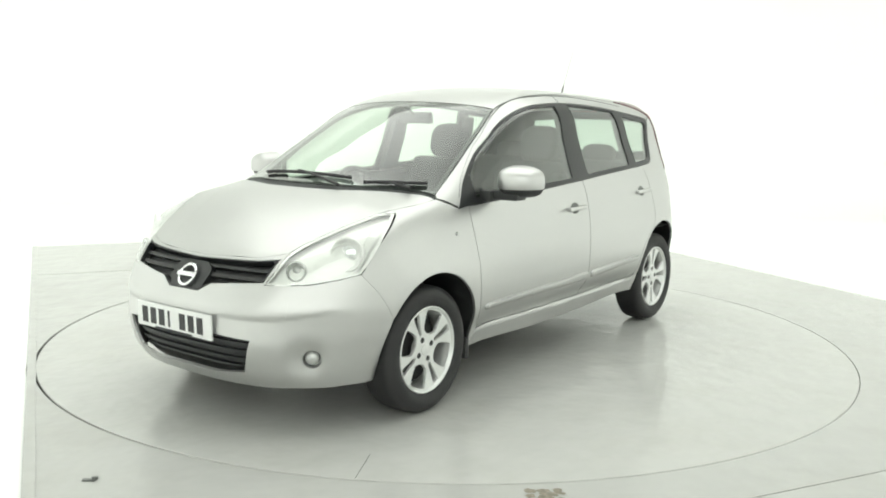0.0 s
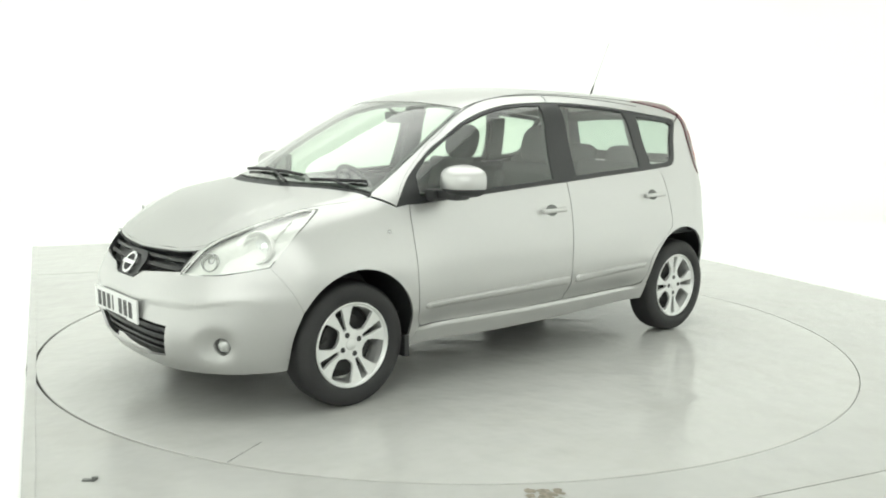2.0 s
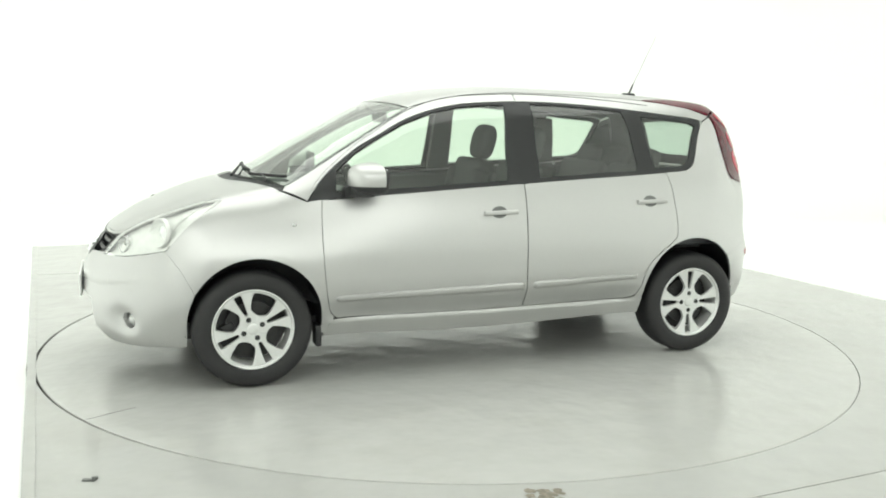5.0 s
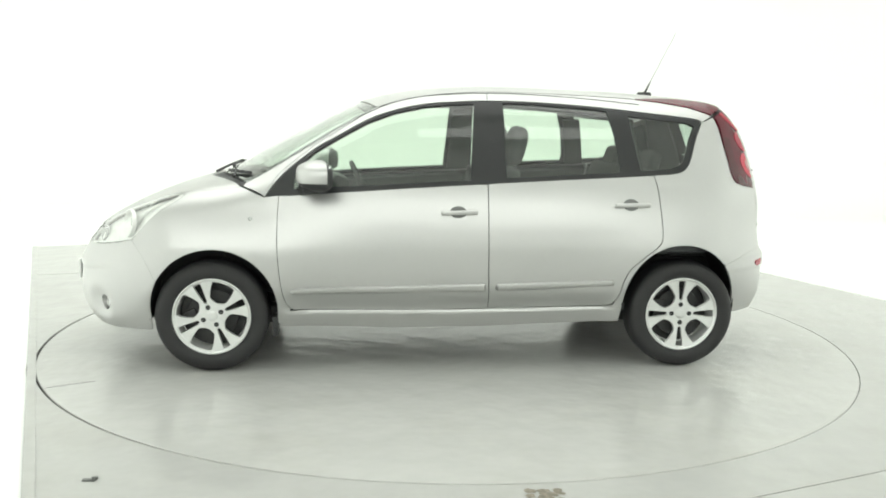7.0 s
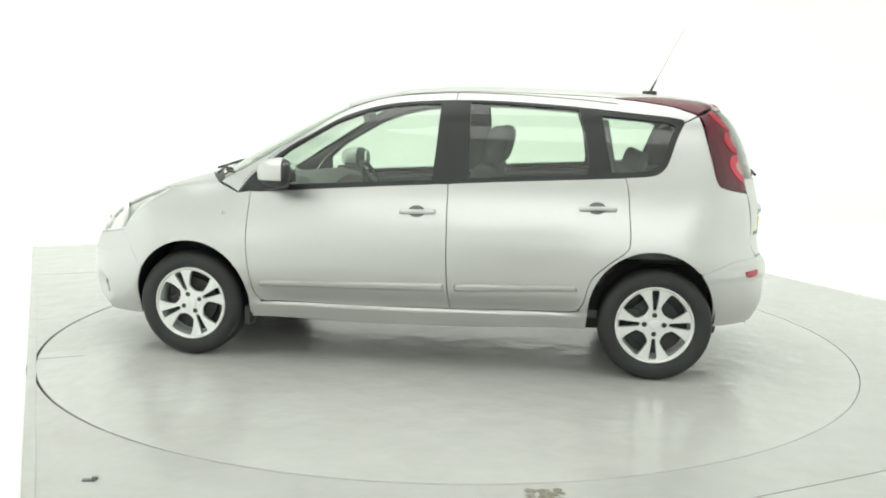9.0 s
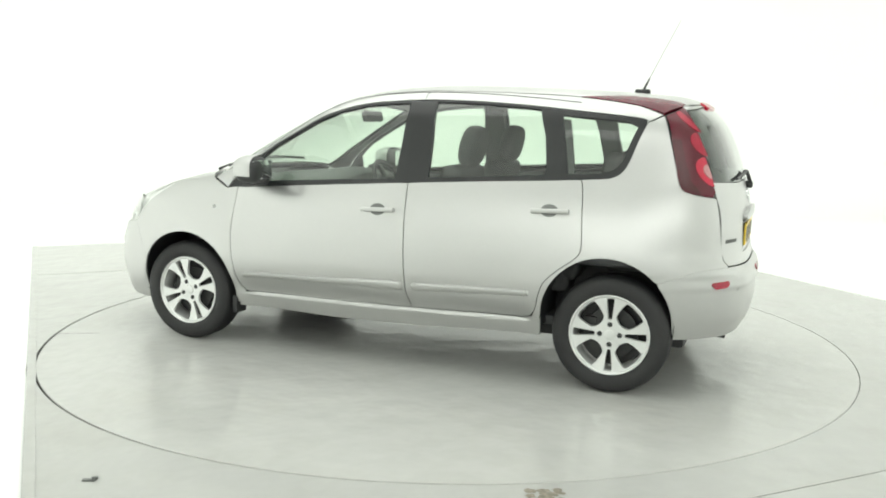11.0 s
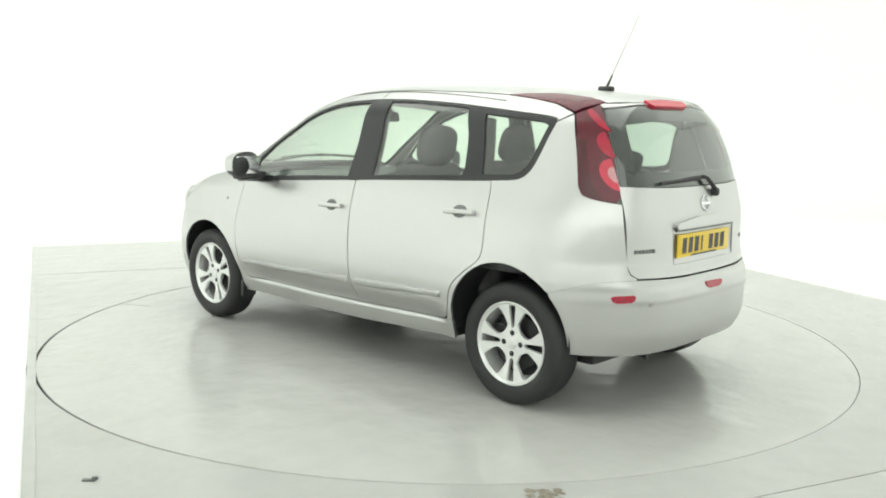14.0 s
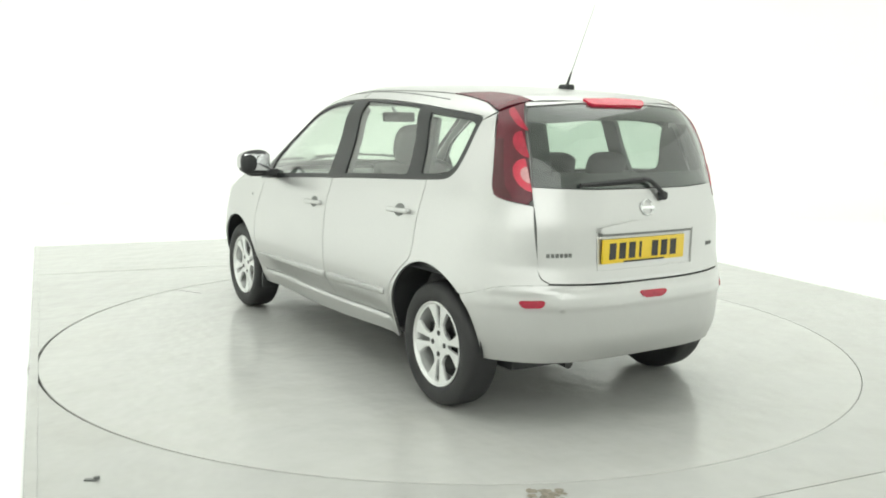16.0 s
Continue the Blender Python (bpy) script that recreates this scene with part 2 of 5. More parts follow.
def inside(p, poly):
    """Which of the plane points p lie in the polygon."""
    hit = np.zeros(len(p), bool)
    a, b = poly, np.roll(poly, -1, 0)
    for (ax, ay), (bx, by) in zip(a, b):
        if ay != by:
            hit ^= ((ay > p[:, 1]) != (by > p[:, 1])) & (p[:, 0] < (bx - ax) * (p[:, 1] - ay) / (by - ay) + ax)
    return hit


def dense(poly, gap):
    out = []
    for a, b in zip(poly, np.roll(poly, -1, 0)):
        n = max(1, int(np.ceil(np.linalg.norm(b - a) / gap)))
        out += [a + (b - a) * k / n for k in range(n)]
    return np.array(out)


def rounded(poly, gap, times):
    """Corner cutting, with long straights kept."""
    poly = dense(poly, gap * 4) if times else poly
    for _ in range(times):
        nxt = np.roll(poly, -1, 0)
        poly = np.stack([poly * 0.75 + nxt * 0.25, poly * 0.25 + nxt * 0.75], 1).reshape(-1, 2)
    return dense(poly, gap)


def shrunk(poly, by):
    e = np.roll(poly, -1, 0) - poly
    e /= np.maximum(np.linalg.norm(e, axis=1, keepdims=True), 1e-9)
    n = np.stack([-e[:, 1], e[:, 0]], 1)
    m = n + np.roll(n, 1, 0)
    m /= np.maximum((m * m).sum(1, keepdims=True) / 2, 0.5)
    area = (poly[:, 0] * np.roll(poly[:, 1], -1) - poly[:, 1] * np.roll(poly[:, 0], -1)).sum()
    return poly + m * by * (1 if area > 0 else -1)


def sheet(way, outline, cuts=(), lift=0.0, grid=0.035, depth=0.014, gap=0.0025, smooth=0, border=0.0):
    """A piece of the skin inside an outline of points, seen along way, with an edge turned in by depth. Gives vertices, faces, normals."""
    from mathutils.geometry import delaunay_2d_cdt
    w = np.array(way, float)
    w /= np.linalg.norm(w)
    u = np.cross((0, 0, 1.0) if abs(w[2]) < 0.9 else (0, 1.0, 0), w)
    u /= np.linalg.norm(u)
    v = np.cross(w, u)
    flat = np.stack([u, v], 1)
    poly = rounded(np.asarray(outline) @ flat, 0.016, smooth)
    poly = shrunk(poly, gap)
    holes = [shrunk(poly, border)] if border else []
    holes += [shrunk(rounded(np.asarray(c) @ flat, 0.016, smooth), -gap) for c in cuts]
    loops = [poly] + holes
    lo, hi = poly.min(0), poly.max(0)
    gx, gy = np.meshgrid(np.arange(lo[0] + grid / 2, hi[0], grid), np.arange(lo[1] + grid / 2, hi[1], grid))
    inner = np.stack([gx.ravel(), gy.ravel()], 1)
    edge_pts = np.concatenate(loops)
    keep = inside(inner, poly)
    for h in holes:
        keep &= ~inside(inner, h)
    inner = inner[keep]
    if len(inner):
        near = np.min(((inner[:, None] - edge_pts[None]) ** 2).sum(-1), 1)
        inner = inner[near > (grid * 0.4) ** 2]
    pts = np.concatenate([edge_pts, inner])
    edges, n0 = [], 0
    for lp in loops:
        edges += [(n0 + i, n0 + (i + 1) % len(lp)) for i in range(len(lp))]
        n0 += len(lp)
    got = delaunay_2d_cdt([Vector(p) for p in pts], edges, [], 0, 1e-6)
    p2 = np.array([(q.x, q.y) for q in got[0]])
    tris = np.array([f[:3] for f in got[2]])
    mid = p2[tris].mean(1)
    ok = inside(mid, poly)
    for h in holes:
        ok &= ~inside(mid, h)
    tris = tris[ok]
    used = np.unique(tris)
    back = -np.ones(len(p2), int)
    back[used] = np.arange(len(used))
    p2, tris = p2[used], back[tris]
    p = cast(p2 @ flat.T - w * 2.7, w, 5.0)
    n = upright(p)
    p = p + n * lift
    f0 = np.cross(p[tris[:, 1]] - p[tris[:, 0]], p[tris[:, 2]] - p[tris[:, 0]])
    wrong = (f0 * n[tris[:, 0]]).sum(1) < 0
    tris[wrong] = tris[wrong][:, ::-1]
    faces = [tuple(t) for t in tris]
    count = {}
    for a, b, c in faces:
        for e in ((a, b), (b, c), (c, a)):
            count[tuple(sorted(e))] = None if tuple(sorted(e)) in count else e
    rim = [e for e in count.values() if e]
    verts, norms = [p], [n]
    base = len(p)
    if depth:
        ia, ib = np.array([e[0] for e in rim]), np.array([e[1] for e in rim])
        out = np.cross(p[ib] - p[ia], n[ia])
        out /= np.maximum(np.linalg.norm(out, axis=1, keepdims=True), 1e-9) * (1 if depth > 0 else -1)
        verts += [p[ia], p[ib], p[ib] - n[ib] * depth, p[ia] - n[ia] * depth]
        norms += [out] * 4
        k = len(rim)
        for i in range(k):
            q = (base + k + i, base + i, base + 3 * k + i, base + 2 * k + i)
            faces.append(q)
    return np.concatenate(verts), faces, np.concatenate(norms)


def skin(name, sheets, mat, parent, label="", mirror=False):
    """One mesh part of one or more sheets of the skin."""
    verts, faces, norms = [], [], []
    for p, f, n in sheets:
        k = sum(len(a) for a in verts)
        verts.append(p)
        norms.append(n)
        faces += [tuple(i + k for i in q) for q in f]
    p, n = np.concatenate(verts), np.concatenate(norms)
    if mirror:
        p, n = p * (1, -1, 1), n * (1, -1, 1)
        faces = [q[::-1] for q in faces]
    mesh = bpy.data.meshes.new(name)
    mesh.from_pydata(p.tolist(), [], faces)
    mesh.materials.append(mat)
    mesh.polygons.foreach_set("use_smooth", [True] * len(mesh.polygons))
    mesh.normals_split_custom_set_from_vertices(n.tolist())
    ob = new(name, mesh)
    ob.parent = parent
    return tagged(ob, label)


def both(name, sheets, mat, parent, label=""):
    """The left part and its mirror image; parent may be a pair."""
    pair = parent if isinstance(parent, tuple) else (parent, parent)
    return skin(name, sheets, mat, pair[0], label), skin(name, sheets, mat, pair[1], label, True)


def arc(cx, cz, r, a, b, n=24):
    return [(cx + r * math.cos(radians(a + (b - a) * i / n)), cz + r * math.sin(radians(a + (b - a) * i / n))) for i in range(n + 1)]

# ---- studio ----


def plain(name, verts, faces, mat, parent=None, label="", kind="", smooth=False):
    mesh = bpy.data.meshes.new(name)
    mesh.from_pydata(verts, [], faces)
    mesh.materials.append(mat)
    if smooth:
        mesh.polygons.foreach_set("use_smooth", [True] * len(mesh.polygons))
    ob = new(name, mesh)
    ob.parent = parent
    return tagged(ob, label, "", "", kind)


def loop_of(inset, z, cx=0.0, cy=0.0, hx=9.0, hy=9.2, r=3.0, n=12):
    pts = []
    for qx, qy, a0 in ((1, 1, 0), (-1, 1, 90), (-1, -1, 180), (1, -1, 270)):
        for i in range(n + 1):
            a = radians(a0 + 90 * i / n)
            pts.append((cx + qx * (hx - r) + (r - inset) * math.cos(a), cy + qy * (hy - r) + (r - inset) * math.sin(a), z))
    return pts


def build_studio():
    rings = [loop_of(1.6 - 1.6 * math.sin(radians(a)), -0.012 + 1.6 - 1.6 * math.cos(radians(a))) for a in range(0, 91, 9)]
    rings.append(loop_of(0.0, 5.4))
    n = len(rings[0])
    faces = [(k * n + i, k * n + n + i, k * n + n + (i + 1) % n, k * n + (i + 1) % n) for k in range(len(rings) - 1) for i in range(n)]
    plain("wall_cove", sum(rings, []), faces, WALLWHITE, label="smooth white curved studio backdrop wall", kind="structure", smooth=True)
    plain("ground", rings[0], [tuple(range(n))], WALLWHITE, label="white painted studio ground", kind="structure")
    top = loop_of(0.0, 5.4)
    plain("ceiling", top, [tuple(range(n))[::-1]], WALLWHITE, label="plain white studio ceiling", kind="structure")


U, V = Vector((0.4167, -0.9090, 0)), Vector((0.9090, 0.4167, 0))
TABLE_R = 2.452


def floor_panel(parent, u0, u1, v0, v1, hole=0.0):
    """One board of the grey floor, with bevelled edges and, where the table turns, a round opening."""
    from mathutils.geometry import delaunay_2d_cdt
    poly = [Vector((v0, u0)), Vector((v1, u0)), Vector((v1, u1)), Vector((v0, u1))]
    edges = [(i, (i + 1) % 4) for i in range(4)]
    n = 180
    if hole:
        edges += [(4 + i, 4 + (i + 1) % n) for i in range(n)]
        poly += [Vector((-0.0062 + hole * math.cos(2 * math.pi * i / n), 0.0005 + hole * math.sin(2 * math.pi * i / n))) for i in range(n)]
    got = delaunay_2d_cdt(poly, edges, [], 0, 1e-6)
    bm = bmesh.new()
    vs = [bm.verts.new(V * p.x + U * p.y) for p in got[0]]
    for f in got[2]:
        m = sum((got[0][i] for i in f), Vector((0, 0))) / len(f)
        if (m - Vector((-0.0062, 0.0005))).length > hole * 0.9999 or not hole:
            bm.faces.new([vs[i] for i in f])
    bmesh.ops.recalc_face_normals(bm, faces=bm.faces[:])
    if bm.faces[0].normal.z < 0:
        bmesh.ops.reverse_faces(bm, faces=bm.faces[:])
    rim = [e for e in bm.edges if e.is_boundary]
    down = bmesh.ops.extrude_edge_only(bm, edges=rim)
    bmesh.ops.translate(bm, verts=[v for v in down["geom"] if isinstance(v, bmesh.types.BMVert)], vec=(0, 0, -0.011))
    bmesh.ops.recalc_face_normals(bm, faces=bm.faces[:])
    return part("floor_panel", bm, FLOORPAINT, parent, smooth=False)


def build_floor():
    floor = tagged(new("floor"), "satin grey painted floor boards with thin joints", kind="structure")
    floor_panel(floor, -4.73, -2.982, -2.495, 3.70)
    floor_panel(floor, -2.968, 2.772, -2.495, 3.70, 2.4592)
    floor_panel(floor, 2.778, 6.3, -2.495, 3.70)
    for u, wide in ((-2.975, 0.05), (2.775, 0.04)):
        bm = bmesh.new()
        bm.faces.new([bm.verts.new(V * v + U * (u + d) + Vector((0, 0, -0.009))) for v, d in ((-2.49, -wide), (3.69, -wide), (3.69, wide), (-2.49, wide))])
        bmesh.ops.recalc_face_normals(bm, faces=bm.faces[:])
        part("floor_gap", bm, GAPDARK, floor, "dark fill in the joint between the boards", smooth=False)
    # worn edging along the boards
    bm = bmesh.new()
    for q in (-4.73, -2.975, 2.778):
        end = {-4.73: -2.984, -2.975: 2.770, 2.778: 6.3}[q]
        turn = Matrix(((V.x, U.x, 0, 0), (V.y, U.y, 0, 0), (0, 0, 1, 0), (0, 0, 0, 1)))
        bm = box((0.045, end - q - 0.01, 0.006), turn @ Vector((-2.470, (q + end) / 2, 0.002)), 0.002, bm, turn)
    part("edging", bm, FLOORPAINT, floor, "low painted edging strip", smooth=False)
    bm = lathe([(2.36, -0.0085), (2.50, -0.0085)], 120)
    bmesh.ops.rotate(bm, verts=bm.verts[:], matrix=Matrix.Rotation(radians(90), 3, "X"))
    for v in bm.verts:
        v.co.z = -0.0085
    part("floor_gap", bm, GAPDARK, floor, "dark fill in the joint around the turntable")
    # lashing eye and a rusty stain on the boards
    eye = box((0.05, 0.022, 0.006), (-1.345, -2.49, 0.003), 0.002)
    eye = box((0.022, 0.014, 0.012), (-1.325, -2.487, 0.010), 0.003, eye, Matrix.Rotation(0.5, 4, "Z"))
    tagged(part("floor_bolt", eye, CUPGREY), "small dark metal bolt on the grey floor", "bolt")
    blot = bmesh.new()
    rnd = random.Random(4)
    for k in range(16):
        r, a = rnd.uniform(0.0, 0.065), rnd.uniform(0, 6.28)
        c = Vector((0.385 + r * math.cos(a) * 1.2, -2.535 + r * math.sin(a) * 0.8, 0.0012 + 0.0001 * k))
        s = rnd.uniform(0.01, 0.024)
        ring = [blot.verts.new(c + Vector((math.cos(b) * s * rnd.uniform(0.6, 1.2), math.sin(b) * s * rnd.uniform(0.6, 1.2), 0))) for b in (i * 0.628 for i in range(10))]
        blot.faces.new(ring)
    tagged(part("floor_stain", blot, STAIN, floor, smooth=False), "flaked brown stain")


def build_turntable():
    table = tagged(new("turntable"), "round grey painted vehicle turntable flush with the floor", "turntable")
    bm = lathe([(0.0005, 0), (TABLE_R - 0.003, 0), (TABLE_R, -0.003), (TABLE_R, -0.008), (0.0005, -0.008)], 180)
    bmesh.ops.rotate(bm, verts=bm.verts[:], matrix=Matrix.Rotation(radians(90), 3, "X"))
    bmesh.ops.recalc_face_normals(bm, faces=bm.faces[:])
    part("table_top", bm, TABLEPAINT, table, smooth=False)
    for angle, inner, outer, wide in ((27.9, 2.20, 2.447, 0.002),):
        strip = box((outer - inner, wide, 0.0008), ((inner + outer) / 2, 0, 0.0004))
        bmesh.ops.rotate(strip, verts=strip.verts[:], matrix=Matrix.Rotation(radians(angle), 3, "Z"))
        part("joint", strip, GAPDARK, table, "thin dark joint between plates", smooth=False)
    return table


build_studio()
build_floor()
TABLE = build_turntable()

# ---- the car: outer panels ----
CAR = tagged(new("car"), "silver five-door compact hatchback car parked on a turntable", "car")


def flow(p, n=6):
    """A smooth open line through points on the skin."""
    p = np.asarray(p, float)
    q = np.concatenate([[2 * p[0] - p[1]], p, [2 * p[-1] - p[-2]]])
    out = []
    for a, b, c, d in zip(q, q[1:], q[2:], q[3:]):
        for u in np.arange(n) / n:
            out.append(0.5 * (2 * b + (c - a) * u + (2 * a - 5 * b + 4 * c - d) * u * u + (3 * b - a - 3 * c + d) * u ** 3))
    return np.array(out + [p[-1]])


def ring(*runs):
    return np.concatenate([np.atleast_2d(r) for r in runs])


LAMPWAY = (-0.66, -0.46, -0.55)
RAIL, FENDER = (0, -0.8, -0.6), (-0.25, -0.9, -0.3)

# lines that panels share
BELT = flow(on_side((1.02, 0.943), (0.62, 0.976), (0.24, 1.003), (-0.14, 1.027), (-0.53, 1.05), (-0.92, 1.070), (-1.115, 1.081), (-1.21, 1.087)))
DLO_BACK = flow(on_side((-1.21, 1.087), (-1.27, 1.096), (-1.315, 1.125), (-1.345, 1.18), (-1.385, 1.30), (-1.415, 1.372)))
DLO_TOP = flow(on_side((-1.415, 1.372), (-1.38, 1.394), (-1.11, 1.422), (-0.785, 1.452), (-0.463, 1.471), (-0.21, 1.475), (0.01, 1.465), (0.165, 1.450),
                       (0.32, 1.416), (0.47, 1.361), (0.625, 1.275), (0.75, 1.203), (0.915, 1.072), (1.02, 0.943)))
SCREEN_SIDE = flow(on_top((1.120, 0.672), (0.95, 0.642), (0.75, 0.606), (0.57, 0.572), (0.42, 0.533)))
SCREEN_TOP = flow(on_top((0.42, 0.533), (0.445, 0.45), (0.478, 0.287), (0.503, 0.1), (0.503, -0.1), (0.478, -0.287), (0.445, -0.45), (0.42, -0.533)))
SCREEN_BASE = flow(on_top((1.120, -0.672), (1.185, -0.53), (1.278, -0.28), (1.305, -0.1), (1.305, 0.1), (1.278, 0.28), (1.185, 0.53), (1.120, 0.672)))
HOOD_BACK = flow(on_top((1.150, -0.690), (1.240, -0.53), (1.345, -0.28), (1.375, -0.1), (1.375, 0.1), (1.345, 0.28), (1.240, 0.53), (1.150, 0.690)))
HOOD_SIDE = flow(on_top((1.150, 0.690), (1.30, 0.685), (1.42, 0.668), (1.55, 0.618), (1.66, 0.570), (1.76, 0.525), (1.886, 0.462)))
HOOD_NOSE = flow(on_top((1.886, 0.462), (1.939, 0.345), (1.970, 0.17), (1.980, 0), (1.970, -0.17), (1.939, -0.345), (1.886, -0.462)))
LAMP = ring(flow([(1.43, 0.672, 0.945), (1.497, 0.705, 0.900), (1.619, 0.738, 0.815), (1.712, 0.729, 0.709)], 4),
            flow([(1.798, 0.679, 0.691), (1.907, 0.587, 0.672), (1.998, 0.436, 0.666)], 4),
            flow([(1.958, 0.453, 0.714), (1.886, 0.464, 0.779)], 3), HOOD_SIDE[::-1][3:-16])
DITCH = flow(on_top((0.42, 0.533), (0.25, 0.527), (0, 0.524), (-0.3, 0.522), (-0.65, 0.522), (-1.05, 0.522)))
FRONT_ARCH = arc(1.287, 0.336, 0.336, -6, 190, 38)
REAR_ARCH = arc(-1.275, 0.373, 0.328, 2, 186, 34)


def build_panels():
    # bonnet
    skin("bonnet", [sheet((-0.3, 0, -0.95), ring(HOOD_BACK, HOOD_SIDE[1:], HOOD_NOSE[1:], (HOOD_SIDE * (1, -1, 1))[::-1][1:-1]), gap=0.0012)], PAINT, CAR, "silver bonnet")
    skin("cowl", [sheet((-0.4, 0, -0.9), ring(HOOD_BACK, SCREEN_BASE[::-1]), lift=-0.012)], PLASTIC, CAR, "black plastic cowl below the windscreen")
    # roof
    wedge_in = flow(on_top((-1.05, 0.520), (-1.3, 0.470), (-1.50, 0.468), (-1.585, 0.45)))
    rear = flow(on_top((-1.585, 0.45), (-1.622, 0.25), (-1.635, 0.0), (-1.622, -0.25), (-1.585, -0.45)))
    half = ring(DITCH[:-1] - (0, 0.004, 0), wedge_in)
    skin("roof", [sheet(DOWN, ring(SCREEN_TOP[::-1], half[1:], rear[1:], (half * (1, -1, 1))[::-1][1:-1]), grid=0.05)], PAINT, CAR, "silver roof")
    skin("headlining", [sheet(DOWN, ring(on_top((0.42, -0.5), (0.42, 0.5), (-1.5, 0.45), (-1.5, -0.45))), lift=-0.03, grid=0.08, depth=0)], PALE, CAR, "pale grey headlining")
    # glass
    screen = ring(SCREEN_BASE, SCREEN_SIDE[1:], SCREEN_TOP[1:], (SCREEN_SIDE * (1, -1, 1))[::-1][1:-1])
    pane = skin("windscreen", [sheet((-0.5, 0, -0.85), screen, lift=-0.003, depth=0.004, grid=0.05, gap=0.004)], CLEAR, CAR, "green-tinted windscreen")
    pane.visible_shadow = False
    skin("windscreen_seal", [sheet((-0.5, 0, -0.85), screen, lift=-0.008, depth=0.004, gap=0, border=0.022)], BLACK, CAR, "black border of the windscreen")
    # sides
    door_front = on_side((0.943, 0.954), (0.950, 0.80), (0.948, 0.65), (0.934, 0.50), (0.908, 0.378), (0.868, 0.333))
    door_mid = on_side((-0.196, 0.338), (-0.186, 0.50), (-0.181, 0.65), (-0.177, 1.026))
    k = [i for i, q in enumerate(BELT) if -0.18 < q[0] < 0.94]
    fdoor = both("front_door", [sheet(SIDE, ring(flow(door_front), on_side((0.6, 0.331), (0.2, 0.331)), flow(door_mid), BELT[k][::-1]))], PAINT, CAR, "silver front door")
    door_back = on_side((-0.840, 0.352), (-0.890, 0.370), (-0.922, 0.420), (-0.938, 0.490), (-0.962, 0.550), (-1.00, 0.592), (-1.06, 0.642), (-1.125, 0.692), (-1.151, 0.745), (-1.142, 0.90), (-1.130, 1.03), (-1.115, 1.080))
    k = [i for i, q in enumerate(BELT) if -1.11 < q[0] < -0.182]
    rdoor = both("rear_door", [sheet(SIDE, ring(BELT[k], flow(door_back)[::-1], flow(door_mid)))], PAINT, CAR, "silver rear door")
    gate_edge = flow(on_back((0.534, 0.664), (0.572, 0.70), (0.578, 0.80), (0.578, 1.003), (0.566, 1.165), (0.54, 1.359), (0.490, 1.452)))
    # body side: roof rail with pillars, and quarter panel in one
    tail_out = [(-1.488, 0.576, 1.407), (-1.53, 0.62, 1.29), (-1.576, 0.664, 1.156), (-1.605, 0.688, 1.07), (-1.652, 0.684, 1.031), tuple(on_back((0.577, 1.003))[0])]
    wedge_out = flow(on_top((-1.05, 0.524), (-1.2, 0.535), (-1.36, 0.552)))
    rail = sheet(RAIL, ring(DLO_TOP, on_side((1.025, 0.952)), on_top((1.135, 0.690)), SCREEN_SIDE, DITCH[1:-1], wedge_out, [(-1.488, 0.576, 1.407)]), depth=0.010, gap=0.002, grid=0.025)
    rear_seam = flow(ring(on_back((0.543, 0.658), (0.58, 0.6575), (0.62, 0.656), (0.65, 0.653)), on_side((-1.70, 0.645), (-1.66, 0.632), (-1.60, 0.610), (-1.53, 0.590))))
    quarter = ring(DLO_BACK, flow(tail_out), gate_edge[gate_edge[:, 2] < 1.0][::-1], rear_seam,
                   on_side(*[q for q in REAR_ARCH[::-1] if not (q[0] < -1.45 and q[1] < 0.587)]), on_side((-0.935, 0.352), (-0.895, 0.362)),
                   flow(door_back)[8:], BELT[-7:])
    both("body_side", [rail, sheet((0.4, -0.9, 0), quarter, gap=0.0015)], PAINT, CAR, "silver roof rail and rear wing")
    # front wing
    seam = flow(on_side((1.712, 0.704), (1.69, 0.675), (1.66, 0.635), (1.635, 0.595), (1.612, 0.553), (1.585, 0.500)))
    wing = ring(BELT[:1], on_top((1.145, 0.692)), HOOD_SIDE[1:16], LAMP[1:13], seam, on_side(*[q for q in FRONT_ARCH if q[0] < 1.578]),
                on_side((0.953, 0.262), (0.915, 0.245), (0.885, 0.335)), flow(door_front)[::-1][1:])
    both("front_wing", [sheet(FENDER, wing, [LAMP], gap=0.001)], PAINT, CAR, "silver front wing")
    # sills
    sill = on_side((0.945, 0.240), (0.890, 0.329), (0.6, 0.3300), (0.2, 0.3305), (-0.2, 0.3375), (-0.846, 0.350), (-0.90, 0.366), (-0.945, 0.36), (-0.935, 0.262), (-0.2, 0.232), (0.3, 0.224))
    both("sill", [sheet(SIDE, sill, lift=0.001, gap=0.0005, grid=0.012, depth=0.016)], PAINT, CAR, "silver sill")
    # front bumper
    grille = on_front((0.452, 0.770), (0.432, 0.676), (0.30, 0.664), (0.165, 0.650), (0.10, 0.612), (-0.10, 0.612), (-0.165, 0.650), (-0.30, 0.664), (-0.432, 0.676), (-0.452, 0.770), (-0.345, 0.757), (0, 0.745), (0.345, 0.757))
    intake = on_front((0.415, 0.435), (0.365, 0.285), (0.2, 0.262), (-0.2, 0.262), (-0.365, 0.285), (-0.415, 0.435), (-0.25, 0.446), (0.25, 0.446))
    low = [(y, 0.205 + 0.02 * abs(y)) for y in np.linspace(-0.55, 0.55, 14)]
    mid = ring(on_front(*low, *[(0.55, z) for z in np.linspace(0.26, 0.80, 28)]), HOOD_NOSE, on_front(*[(-0.55, z) for z in np.linspace(0.80, 0.26, 28)]))
    rlamp = LAMP * (1, -1, 1)
